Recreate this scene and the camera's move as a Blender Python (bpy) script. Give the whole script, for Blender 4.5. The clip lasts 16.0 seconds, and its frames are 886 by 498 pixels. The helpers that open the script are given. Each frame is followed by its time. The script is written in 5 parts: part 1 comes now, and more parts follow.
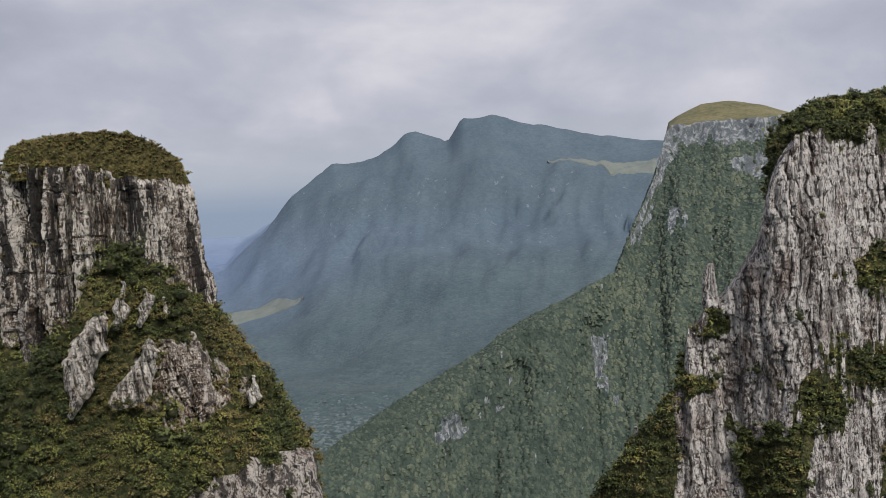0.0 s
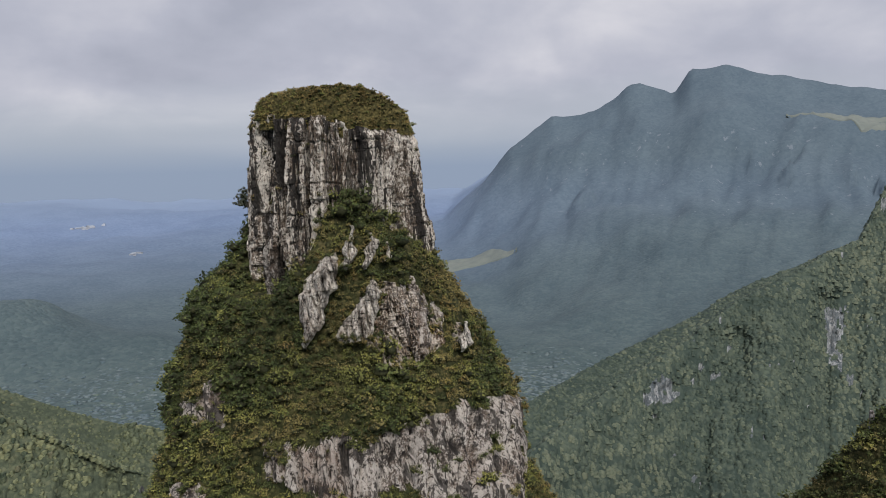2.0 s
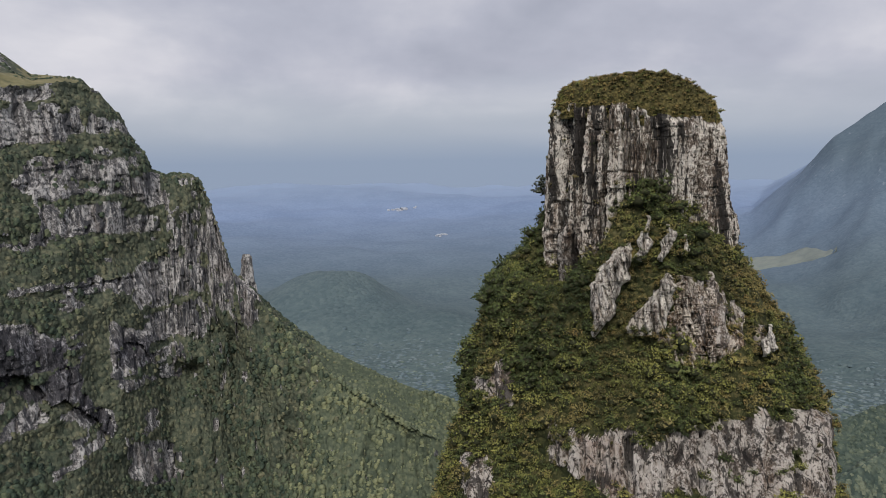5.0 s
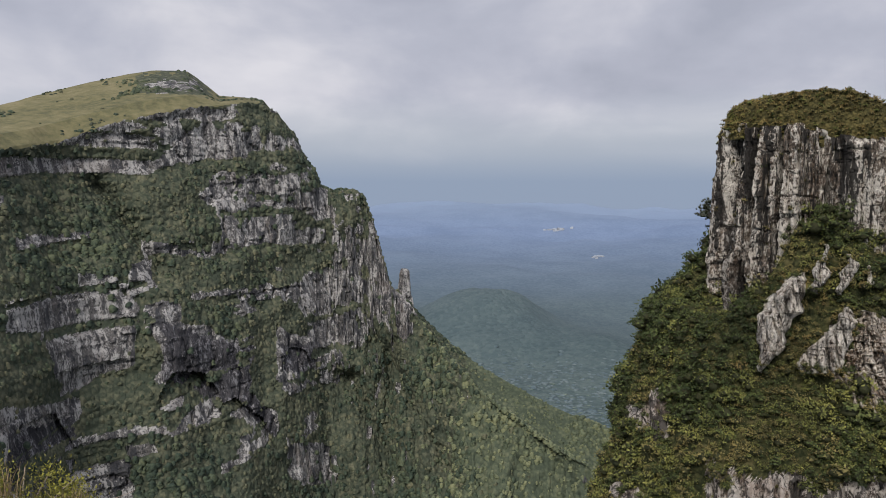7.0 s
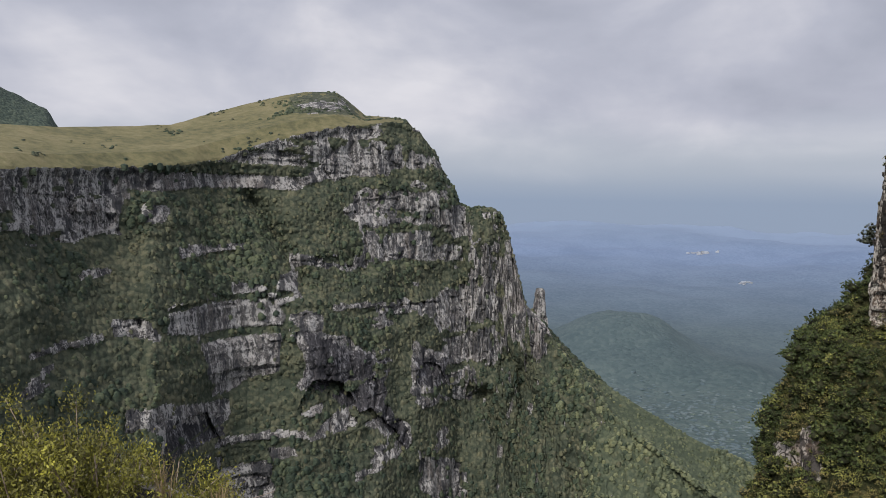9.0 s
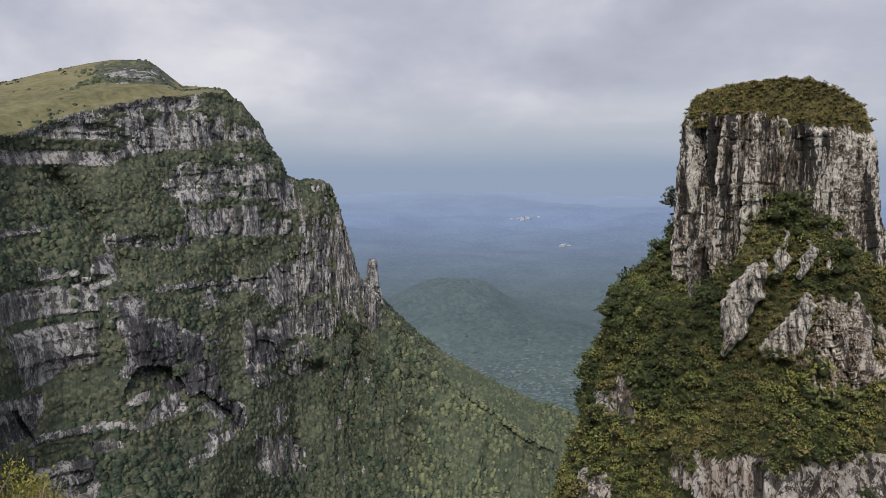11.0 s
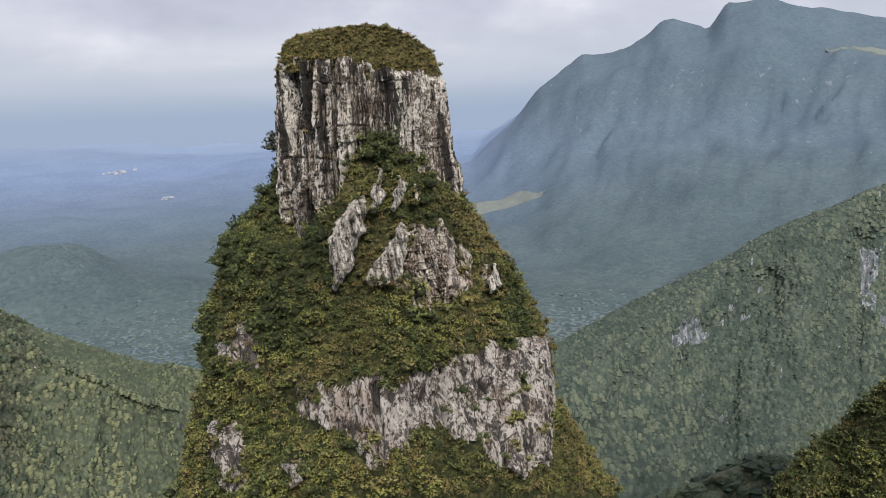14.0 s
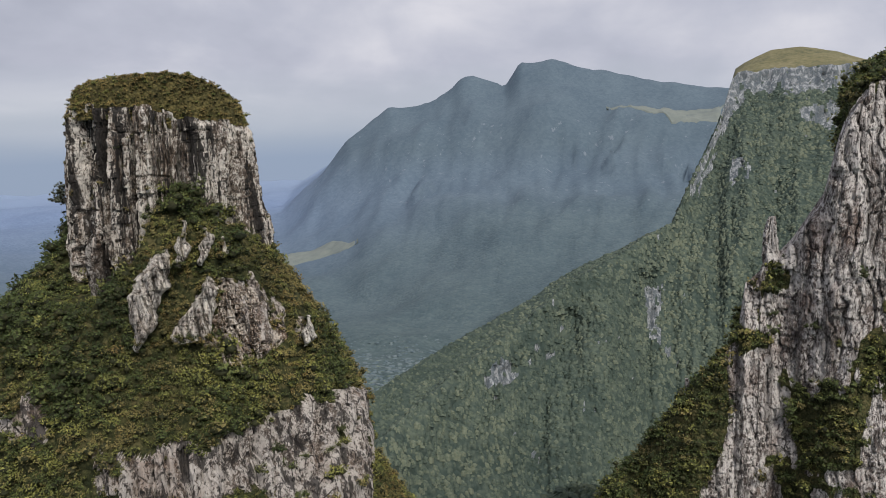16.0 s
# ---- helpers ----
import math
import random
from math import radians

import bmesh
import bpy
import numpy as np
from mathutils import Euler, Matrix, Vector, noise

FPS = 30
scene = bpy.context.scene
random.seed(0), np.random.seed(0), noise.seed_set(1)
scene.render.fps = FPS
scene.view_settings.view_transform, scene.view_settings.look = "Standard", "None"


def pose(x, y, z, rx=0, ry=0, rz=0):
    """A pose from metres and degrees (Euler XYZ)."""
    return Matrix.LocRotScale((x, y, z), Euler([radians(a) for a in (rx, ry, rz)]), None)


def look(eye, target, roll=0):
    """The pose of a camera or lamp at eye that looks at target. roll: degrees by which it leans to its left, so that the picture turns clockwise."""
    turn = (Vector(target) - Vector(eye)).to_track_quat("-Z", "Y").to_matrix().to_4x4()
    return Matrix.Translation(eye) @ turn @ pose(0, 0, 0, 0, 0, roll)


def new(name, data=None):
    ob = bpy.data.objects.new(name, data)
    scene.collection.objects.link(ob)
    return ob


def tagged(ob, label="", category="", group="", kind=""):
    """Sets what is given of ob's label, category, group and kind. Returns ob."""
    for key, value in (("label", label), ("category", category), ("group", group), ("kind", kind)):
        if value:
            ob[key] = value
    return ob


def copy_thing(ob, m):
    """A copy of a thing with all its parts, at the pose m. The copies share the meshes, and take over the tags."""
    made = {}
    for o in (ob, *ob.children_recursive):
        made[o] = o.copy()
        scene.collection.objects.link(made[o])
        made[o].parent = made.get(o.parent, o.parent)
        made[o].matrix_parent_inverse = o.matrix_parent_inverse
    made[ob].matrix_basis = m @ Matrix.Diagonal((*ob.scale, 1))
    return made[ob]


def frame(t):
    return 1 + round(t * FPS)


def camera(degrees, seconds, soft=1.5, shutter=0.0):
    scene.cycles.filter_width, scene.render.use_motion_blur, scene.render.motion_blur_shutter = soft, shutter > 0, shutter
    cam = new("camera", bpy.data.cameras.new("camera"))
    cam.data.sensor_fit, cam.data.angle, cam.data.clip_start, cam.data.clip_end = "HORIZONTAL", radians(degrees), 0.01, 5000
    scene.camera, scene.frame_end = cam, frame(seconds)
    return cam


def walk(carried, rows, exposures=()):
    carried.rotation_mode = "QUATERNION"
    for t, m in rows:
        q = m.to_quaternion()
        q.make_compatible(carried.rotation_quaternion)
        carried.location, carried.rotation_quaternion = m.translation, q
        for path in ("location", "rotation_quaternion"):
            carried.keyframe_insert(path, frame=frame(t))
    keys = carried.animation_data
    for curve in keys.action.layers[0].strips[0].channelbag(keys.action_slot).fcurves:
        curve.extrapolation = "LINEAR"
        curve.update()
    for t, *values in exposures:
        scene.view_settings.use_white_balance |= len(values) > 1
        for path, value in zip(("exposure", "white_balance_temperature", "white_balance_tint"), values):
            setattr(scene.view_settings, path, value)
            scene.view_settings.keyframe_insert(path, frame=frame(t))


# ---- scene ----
# The eye stands on a rim ledge and only turns. Rows: seconds, yaw, pitch, roll in degrees.
EYE = 1.6
cam = camera(59.75, 16.0, soft=0.8)
ROWS = [
    (0.00, 0.00, -3.27, 2.79),
    (0.50, 3.53, -5.05, 2.11),
    (1.00, 6.80, -5.99, 1.81),
    (1.50, 11.42, -6.06, 1.60),
    (2.00, 15.97, -6.12, 1.43),
    (2.50, 20.02, -6.34, 1.16),
    (3.00, 23.61, -6.64, 0.90),
    (3.50, 27.30, -6.67, 1.02),
    (4.00, 30.98, -6.51, 1.08),
    (4.20, 32.28, -6.45, 1.08),
    (4.90, 37.05, -6.51, 0.98),
    (5.60, 41.57, -6.45, 0.76),
    (6.30, 45.61, -6.11, 0.49),
    (6.50, 46.55, -5.89, 0.41),
    (7.00, 49.35, -5.00, -0.00),
    (7.50, 52.82, -3.77, -0.79),
    (8.00, 56.12, -3.11, -1.02),
    (8.20, 57.40, -3.11, -1.04),
    (8.70, 59.48, -3.25, -1.05),
    (9.25, 59.26, -4.31, -0.76),
    (9.80, 56.84, -5.47, -0.36),
    (10.30, 53.08, -5.90, -0.03),
    (10.50, 51.19, -5.88, 0.21),
    (11.00, 46.92, -5.76, 0.33),
    (11.50, 43.00, -6.26, 0.13),
    (12.00, 38.94, -7.78, 0.19),
    (12.50, 34.85, -9.64, 0.51),
    (13.00, 29.70, -10.96, 1.22),
    (13.50, 23.61, -11.10, 1.76),
    (14.00, 18.01, -10.34, 2.06),
    (14.50, 12.28, -9.14, 2.31),
    (15.00, 8.46, -8.20, 2.10),
    (15.50, 5.87, -7.64, 1.90),
    (16.00, 4.09, -7.11, 1.78),
]
walk(cam, [(t, pose(0, 0, EYE, 90 + pitch, roll, yaw)) for t, yaw, pitch, roll in ROWS],
     exposures=[(0.0, 0.2), (4.0, 0.2), (8.0, 0.24), (10.5, 0.25), (12.0, 0.36), (13.0, 0.49), (14.0, 0.57), (15.0, 0.40), (16.0, 0.3)])

# ---- world, sun ----
SUN_AZ, SUN_EL = -148.0, 44.0   # degrees: behind the eye, to its right, half high
world = bpy.data.worlds.new("overcast_sky")
scene.world = world
world.use_nodes = True


class Nodes:
    """A small writer of node trees."""

    def __init__(self, tree):
        self.t = tree
        self.t.nodes.clear()

    def add(self, kind, **sets):
        n = self.t.nodes.new(kind)
        for key, value in sets.items():
            if key in n.inputs:
                n.inputs[key].default_value = value
            elif key == "operation":
                n.operation = value
            elif key == "feature":
                n.feature = value
            elif key == "sky_type":
                n.sky_type = value
            elif key == "sun_disc":
                n.sun_disc = value
            elif key == "sun_elevation":
                n.sun_elevation = value
            elif key == "sun_rotation":
                n.sun_rotation = value
            elif key == "air_density":
                n.air_density = value
            elif key == "dust_density":
                n.dust_density = value
            else:
                raise KeyError(key)
        return n

    def link(self, a, b):
        self.t.links.new(a, b)

    def math(self, op, a, b=0.0, clamp=False):
        n = self.t.nodes.new("ShaderNodeMath")
        n.operation, n.use_clamp = op, clamp
        for socket, value in zip(n.inputs, (a, b)):
            if isinstance(value, (int, float)):
                socket.default_value = value
            else:
                self.link(value, socket)
        return n.outputs[0]

    def noise(self, vec, scale, detail=4.0, rough=0.55, distort=0.0):
        n = self.t.nodes.new("ShaderNodeTexNoise")
        n.inputs["Scale"].default_value, n.inputs["Detail"].default_value = scale, detail
        n.inputs["Roughness"].default_value, n.inputs["Distortion"].default_value = rough, distort
        if vec is not None:
            self.link(vec, n.inputs["Vector"])
        return n.outputs[0]

    def mapping(self, vec, scale=(1, 1, 1), loc=(0, 0, 0)):
        n = self.t.nodes.new("ShaderNodeMapping")
        n.inputs["Scale"].default_value, n.inputs["Location"].default_value = scale, loc
        self.link(vec, n.inputs["Vector"])
        return n.outputs[0]

    def ramp(self, fac, stops):
        n = self.t.nodes.new("ShaderNodeValToRGB")
        e = n.color_ramp.elements
        while len(e) < len(stops):
            e.new(0.5)
        for el, (pos, col) in zip(e, stops):
            el.position = pos
            el.color = (*col, 1) if len(col) == 3 else (col[0], col[0], col[0], 1)
        self.link(fac, n.inputs[0])
        return n.outputs[0]

    def mix(self, fac, a, b, blend="MIX"):
        n = self.t.nodes.new("ShaderNodeMix")
        n.data_type, n.blend_type, n.clamp_factor = "RGBA", blend, True
        for socket, value in ((n.inputs[0], fac), (n.inputs[6], a), (n.inputs[7], b)):
            if isinstance(value, (int, float)):
                socket.default_value = value
            elif isinstance(value, tuple):
                socket.default_value = (*value, 1)
            else:
                self.link(value, socket)
        return n.outputs[2]


def build_world():
    w = Nodes(world.node_tree)
    co = w.add("ShaderNodeTexCoord").outputs["Generated"]
    sep = w.add("ShaderNodeSeparateXYZ")
    w.link(co, sep.inputs[0])
    x, y, z = sep.outputs
    sky = w.add("ShaderNodeTexSky", sky_type="NISHITA", sun_disc=False, sun_elevation=radians(SUN_EL),
                sun_rotation=radians(-SUN_AZ), air_density=1.4, dust_density=3.0)
    blue = w.mix(1.0, sky.outputs[0], (0.10, 0.10, 0.10), "MULTIPLY")
    # cloud deck seen in perspective: flat layers crowd towards the horizon
    den = w.math("ADD", w.math("MAXIMUM", z, 0.0), 0.16)
    comb = w.add("ShaderNodeCombineXYZ")
    w.link(w.math("DIVIDE", x, den), comb.inputs[0])
    w.link(w.math("DIVIDE", y, den), comb.inputs[1])
    w.link(w.math("MULTIPLY", z, 2.0), comb.inputs[2])
    deck = comb.outputs[0]
    big = w.noise(deck, 0.55, 5.0, 0.52, 0.3)
    fine = w.noise(w.mapping(co, (1.0, 1.0, 1.9)), 3.6, 7.0, 0.5, 0.5)
    # billows: lit on their upper side, grey beneath
    below = w.noise(w.mapping(co, (1.0, 1.0, 1.9)), 4.6, 6.0, 0.5, 0.35)
    above = w.noise(w.mapping(co, (1.0, 1.0, 1.9), (0.0, 0.0, 0.085)), 4.6, 6.0, 0.5, 0.35)
    billow = w.math("SUBTRACT", below, above)
    val = w.math("ADD", w.math("MULTIPLY", big, 0.42), w.math("MULTIPLY", fine, 0.58))
    val = w.math("ADD", val, w.math("MULTIPLY", billow, 0.34))
    cloud = w.ramp(val, [(0.34, (0.34, 0.358, 0.43)), (0.46, (0.405, 0.42, 0.495)), (0.54, (0.475, 0.484, 0.55)), (0.66, (0.61, 0.605, 0.65))])
    # blue gap low over the lowland
    ragged = w.math("ADD", z, w.math("MULTIPLY", w.math("SUBTRACT", fine, 0.5), 0.10))
    low = w.ramp(ragged, [(0.02, (1, 1, 1)), (0.05, (0.75, 0.75, 0.75)), (0.11, (0, 0, 0))])
    band = w.ramp(z, [(0.0, (0.29, 0.36, 0.49)), (0.035, (0.36, 0.415, 0.52)), (0.09, (0.41, 0.445, 0.525))])
    hor = w.mix(0.8, blue, band)
    col = w.mix(low, cloud, hor)
    bg = w.add("ShaderNodeBackground", Strength=1.0)
    w.link(col, bg.inputs[0])
    w.link(bg.outputs[0], w.add("ShaderNodeOutputWorld").inputs[0])


build_world()
sun = new("sun", bpy.data.lights.new("sun", "SUN"))
sun.data.energy, sun.data.angle, sun.data.color = 2.3, radians(24), (1.0, 0.95, 0.88)
sun.matrix_world = look((0, 0, 60), (60 * math.sin(radians(SUN_AZ)) * math.cos(radians(SUN_EL)) * 1.0,
                                     -60 * math.cos(radians(SUN_AZ)) * math.cos(radians(SUN_EL)),
                                     60 - 60 * math.sin(radians(SUN_EL))))


# ---- materials ----
def material(name, rough=0.9):
    m = bpy.data.materials.new(name)
    m.use_nodes = True
    w = Nodes(m.node_tree)
    bsdf = w.add("ShaderNodeBsdfPrincipled", Roughness=rough)
    bsdf.inputs["Specular IOR Level"].default_value = 0.25
    w.link(bsdf.outputs[0], w.add("ShaderNodeOutputMaterial").inputs[0])
    return m, w, bsdf


def bump(w, bsdf, height, strength, dist):
    b = w.add("ShaderNodeBump", Strength=strength, Distance=dist)
    w.link(height, b.inputs["Height"])
    w.link(b.outputs[0], bsdf.inputs["Normal"])


def rock_material(name, size, pale, grey, dark, rust, crust=0.5, stained=0.8, fluted=0.2, cracked=0.7):
    """Weathered basalt: pale lichen crust, grey stone, dark seepage streaks and rusty patches.
    size: metres of the grain; crust: share of lichen; stained: strength of the seepage; fluted: how far the crust follows the columns."""
    m, w, bsdf = material(name, 0.92)
    pos = w.add("ShaderNodeNewGeometry").outputs["Position"]
    blot = w.noise(w.mapping(pos, (1 / size, 1 / size, 0.75 / size)), 1.5, 8.0, 0.72, 0.1)
    patch = w.noise(w.mapping(pos, (1 / size, 1 / size, 0.30 / size), (3, 9, 4)), 0.36, 4.0, 0.6, 0.1)
    streak = w.noise(w.mapping(pos, (1 / size, 1 / size, 0.11 / size)), 0.55, 5.0, 0.6, 0.25)
    grain = w.noise(pos, 5.0 / size, 6.0, 0.8)
    body = w.mix(w.ramp(grain, [(0.40, (0, 0, 0)), (0.60, (1, 1, 1))]), tuple(0.55 * a for a in grey), tuple(1.25 * a for a in grey))
    flute = w.noise(w.mapping(pos, (1 / size, 1 / size, 0.05 / size), (5, 2, 8)), 0.9, 3.0, 0.6)
    lichen = w.math("ADD", w.math("MULTIPLY", blot, 0.62 - 0.5 * fluted), w.math("ADD", w.math("MULTIPLY", flute, fluted), w.math("MULTIPLY", patch, 0.38 - 0.5 * fluted)))
    edge = 0.60 - 0.2 * crust
    lichen = w.math("ADD", lichen, w.math("MULTIPLY", w.math("SUBTRACT", grain, 0.5), 0.35))
    fleck = w.ramp(lichen, [(edge, (0, 0, 0)), (edge + 0.02, (0.75, 0.75, 0.75)), (edge + 0.09, (1, 1, 1))])
    col = w.mix(fleck, body, w.mix(grain, pale, tuple(0.72 * a for a in pale)))
    rusty = w.ramp(w.noise(w.mapping(pos, (0.2 / size, 0.2 / size, 0.12 / size), (7, 3, 1)), 1.0, 6.0, 0.65), [(0.53, (0, 0, 0)), (0.68, (1, 1, 1))])
    col = w.mix(w.math("MULTIPLY", rusty, 0.5), col, rust)
    stain = w.ramp(w.math("ADD", streak, w.math("MULTIPLY", w.math("SUBTRACT", blot, 0.5), 0.55)), [(0.55, (0, 0, 0)), (0.575, (1, 1, 1))])
    col = w.mix(w.math("MULTIPLY", stain, stained), col, dark)
    # joints between the blocks, and a finer net of cracks
    for span, depth_, seed_ in ((1.6, 1.0, (1, 5, 2)), (0.7, 0.5, (8, 4, 6))):
        net = w.add("ShaderNodeTexVoronoi", feature="DISTANCE_TO_EDGE", Scale=1.0)
        shaken = w.add("ShaderNodeVectorMath", operation="MULTIPLY_ADD")
        w.link(w.add("ShaderNodeTexNoise", Scale=1.2 / size, Detail=3.0).outputs[1], shaken.inputs[0])
        shaken.inputs[1].default_value = (0.5, 0.5, 0.9)
        w.link(w.mapping(pos, (1 / span / size, 1 / span / size, 0.36 / span / size), seed_), shaken.inputs[2])
        w.link(shaken.outputs[0], net.inputs["Vector"])
        crack = w.ramp(w.math("ADD", net.outputs["Distance"], w.math("MULTIPLY", w.math("SUBTRACT", patch, 0.5), 0.12)), [(0.012, (1, 1, 1)), (0.045, (0, 0, 0))])
        some = w.ramp(w.noise(w.mapping(pos, (0.5 / size, 0.5 / size, 0.5 / size), seed_), 1.0, 3.0), [(0.42, (0, 0, 0)), (0.58, (1, 1, 1))])
        col = w.mix(w.math("MULTIPLY", w.math("MULTIPLY", crack, some), depth_ * cracked), col, dark)
    specks = w.ramp(w.noise(w.mapping(pos, (1, 1, 0.6)), 2.6 / size, 3.0, 0.6), [(0.37, (1, 1, 1)), (0.42, (0, 0, 0))])
    col = w.mix(w.math("MULTIPLY", specks, 0.85), col, dark)
    pits = w.ramp(blot, [(0.385, (1, 1, 1)), (0.43, (0, 0, 0))])
    col = w.mix(w.math("MULTIPLY", pits, 0.8), col, dark)
    w.link(col, bsdf.inputs["Base Color"])
    bump(w, bsdf, w.math("ADD", w.math("MULTIPLY", blot, 0.8), w.math("MULTIPLY", grain, 0.5)), 1.0, size * 0.4)
    return m


def leaf_material(name, cols, size, island=0.5, fine=0.0):
    """Foliage: colour drifts from crown to crown and from leaf to leaf; fine: metres of the leaf grain, if it shows."""
    m, w, bsdf = material(name, 0.7)
    geo = w.add("ShaderNodeNewGeometry")
    clump = w.noise(geo.outputs["Position"], 1 / size, 2.0, 0.6)
    wide = w.noise(geo.outputs["Position"], 0.12 / size, 2.0, 0.5)
    v = w.math("ADD", w.math("MULTIPLY", clump, 0.45), w.math("MULTIPLY", wide, 0.55))
    v = w.math("ADD", v, w.math("MULTIPLY", w.math("SUBTRACT", geo.outputs["Random Per Island"], 0.5), (0.15 if fine and fine < 1 else 0.22) * island))
    if fine:
        grain = w.noise(geo.outputs["Position"], 1 / fine, 4.0, 0.7)
        v = w.math("ADD", v, w.math("MULTIPLY", w.math("SUBTRACT", grain, 0.5), 0.5 if fine < 1 else 0.75))
        bump(w, bsdf, grain, 0.8, fine * (0.7 if fine < 1 else 0.4))
    n = len(cols)
    col = w.ramp(v, [(0.34 + 0.32 * i / (n - 1), c) for i, c in enumerate(cols)])
    w.link(col, bsdf.inputs["Base Color"])
    return m


def cover_material(name, a, b, c, size, relief=0.5, cells=0.0):
    """Low plant cover and soil between the shrubs, or grass; cells: metres across of close-set small crowns."""
    m, w, bsdf = material(name, 0.95)
    pos = w.add("ShaderNodeNewGeometry").outputs["Position"]
    v1 = w.noise(pos, 1 / size, 6.0, 0.65, 0.2)
    v2 = w.noise(pos, 0.13 / size, 3.0, 0.55)
    v = w.math("ADD", w.math("MULTIPLY", v1, 0.6), w.math("MULTIPLY", v2, 0.4))
    height = v1
    if cells:
        cell = w.add("ShaderNodeTexVoronoi", Scale=1 / cells)
        w.link(w.mix(0.04, pos, w.add("ShaderNodeTexNoise", Scale=2 / cells).outputs[1], "ADD"), cell.inputs["Vector"])
        sep = w.add("ShaderNodeSeparateColor")
        w.link(cell.outputs["Color"], sep.inputs[0])
        v = w.math("ADD", v, w.math("MULTIPLY", w.math("SUBTRACT", sep.outputs[0], 0.5), 0.16))
        # Colour darkens towards cell edges, painting shade between the small crowns.
        v = w.math("SUBTRACT", v, w.math("MULTIPLY", w.math("SUBTRACT", cell.outputs["Distance"], 0.35), 0.16))
        height = w.math("ADD", w.math("MULTIPLY", v1, 0.6), w.math("SUBTRACT", 1.0, cell.outputs["Distance"]))
    w.link(w.ramp(v, [(0.38, a), (0.50, b), (0.62, c)]), bsdf.inputs["Base Color"])
    bump(w, bsdf, height, relief, cells * 0.6 if cells else size * 0.5)
    return m


ROCK = rock_material("weathered_tower_basalt", 1.0, (0.84, 0.78, 0.70), (0.200, 0.158, 0.125), (0.018, 0.016, 0.015), (0.22, 0.135, 0.085), 0.64, 0.95, 0.06)
# Black-stained stone, used too as painted shade in the tower's cleft.
ROCK_STAIN_SHADE = rock_material("stained_and_shaded_basalt", 1.0, (0.50, 0.475, 0.44), (0.090, 0.078, 0.068), (0.014, 0.013, 0.012), (0.12, 0.08, 0.055), 0.40, 0.9, 0.10)
ROCK_BAND = rock_material("pale_cliff_band_basalt", 1.3, (0.66, 0.605, 0.55), (0.20, 0.163, 0.135), (0.022, 0.019, 0.018), (0.25, 0.16, 0.11), 0.66, 0.85, 0.30, 1.0)
ROCK_RUST = rock_material("rusty_broken_basalt", 0.8, (0.80, 0.72, 0.62), (0.25, 0.175, 0.12), (0.020, 0.017, 0.015), (0.29, 0.155, 0.085), 0.66, 0.4, 0.03, 1.0)
ROCK_PALE = rock_material("pale_lichened_basalt", 1.4, (0.80, 0.75, 0.705), (0.21, 0.175, 0.155), (0.030, 0.026, 0.025), (0.28, 0.19, 0.15), 0.68, 0.55, 0.05)
ROCK_SLAB = rock_material("cream_lichened_slab", 1.0, (0.86, 0.80, 0.715), (0.25, 0.205, 0.165), (0.026, 0.022, 0.020), (0.27, 0.18, 0.125), 0.80, 0.4, 0.05, 0.9)
# Wall basalt: darks lifted and blued to paint in some haze.
ROCK_MID = rock_material("grey_cliff_basalt", 2.9, (0.60, 0.58, 0.565), (0.165, 0.157, 0.154), (0.045, 0.047, 0.055), (0.20, 0.17, 0.155), 0.58, 0.85, 0.40, 0.35)
# Serves dark seepage and also shade painted under overhangs.
ROCK_SEEP_SHADE = rock_material("seep_and_shade_basalt", 2.8, (0.40, 0.39, 0.41), (0.085, 0.082, 0.090), (0.028, 0.028, 0.034), (0.10, 0.09, 0.09), 0.42, 0.9, 0.35, 0.25)
# Far basalt with haze painted in: low contrast, bluish darks.
ROCK_FAR = rock_material("hazed_far_basalt", 3.5, (0.44, 0.455, 0.465), (0.17, 0.19, 0.20), (0.085, 0.105, 0.125), (0.17, 0.175, 0.175), 0.50, 0.7, 0.6, 0.15)
# Floor colour kept dark green so gaps read as shaded foliage.
SCRUB = cover_material("scrub_floor", (0.022, 0.027, 0.010), (0.052, 0.054, 0.020), (0.110, 0.098, 0.042), 0.35, 1.0, 0.9)
SUMMIT = cover_material("summit_heath", (0.048, 0.044, 0.017), (0.092, 0.080, 0.030), (0.150, 0.122, 0.046), 0.3, 1.0, 0.5)
# Wall scrub, with a little haze blue mixed into its greens.
SCRUB_MID = cover_material("cliff_scrub", (0.050, 0.062, 0.044), (0.088, 0.098, 0.066), (0.150, 0.150, 0.098), 2.4, 0.9, 2.6)
# Scrub of the far slopes, its colour blued to stand for haze.
SCRUB_FAR = cover_material("hazed_far_scrub", (0.044, 0.064, 0.054), (0.068, 0.091, 0.073), (0.100, 0.124, 0.093), 5.0, 0.7, 4.0)
# Lighter wall scrub: sunlight on the spur painted into the colour.
SCRUB_SUN_TINT = cover_material("sun_tinted_spur_scrub", (0.060, 0.076, 0.052), (0.090, 0.108, 0.070), (0.135, 0.148, 0.092), 3.0, 0.7, 2.6)
GRASS = cover_material("dry_highland_grass", (0.101, 0.101, 0.056), (0.166, 0.154, 0.080), (0.222, 0.196, 0.110), 5.0, 0.4)
# Pasture greyed and blued with painted haze.
GRASS_FAR = cover_material("hazed_pasture", (0.155, 0.18, 0.172), (0.185, 0.208, 0.190), (0.21, 0.23, 0.205), 25.0, 0.05)
LEAF_DARK = leaf_material("dark_shrub_leaves", [(0.026, 0.038, 0.015), (0.054, 0.074, 0.025), (0.098, 0.122, 0.040), (0.18, 0.195, 0.064)], 1.6, 1.0, 0.2)
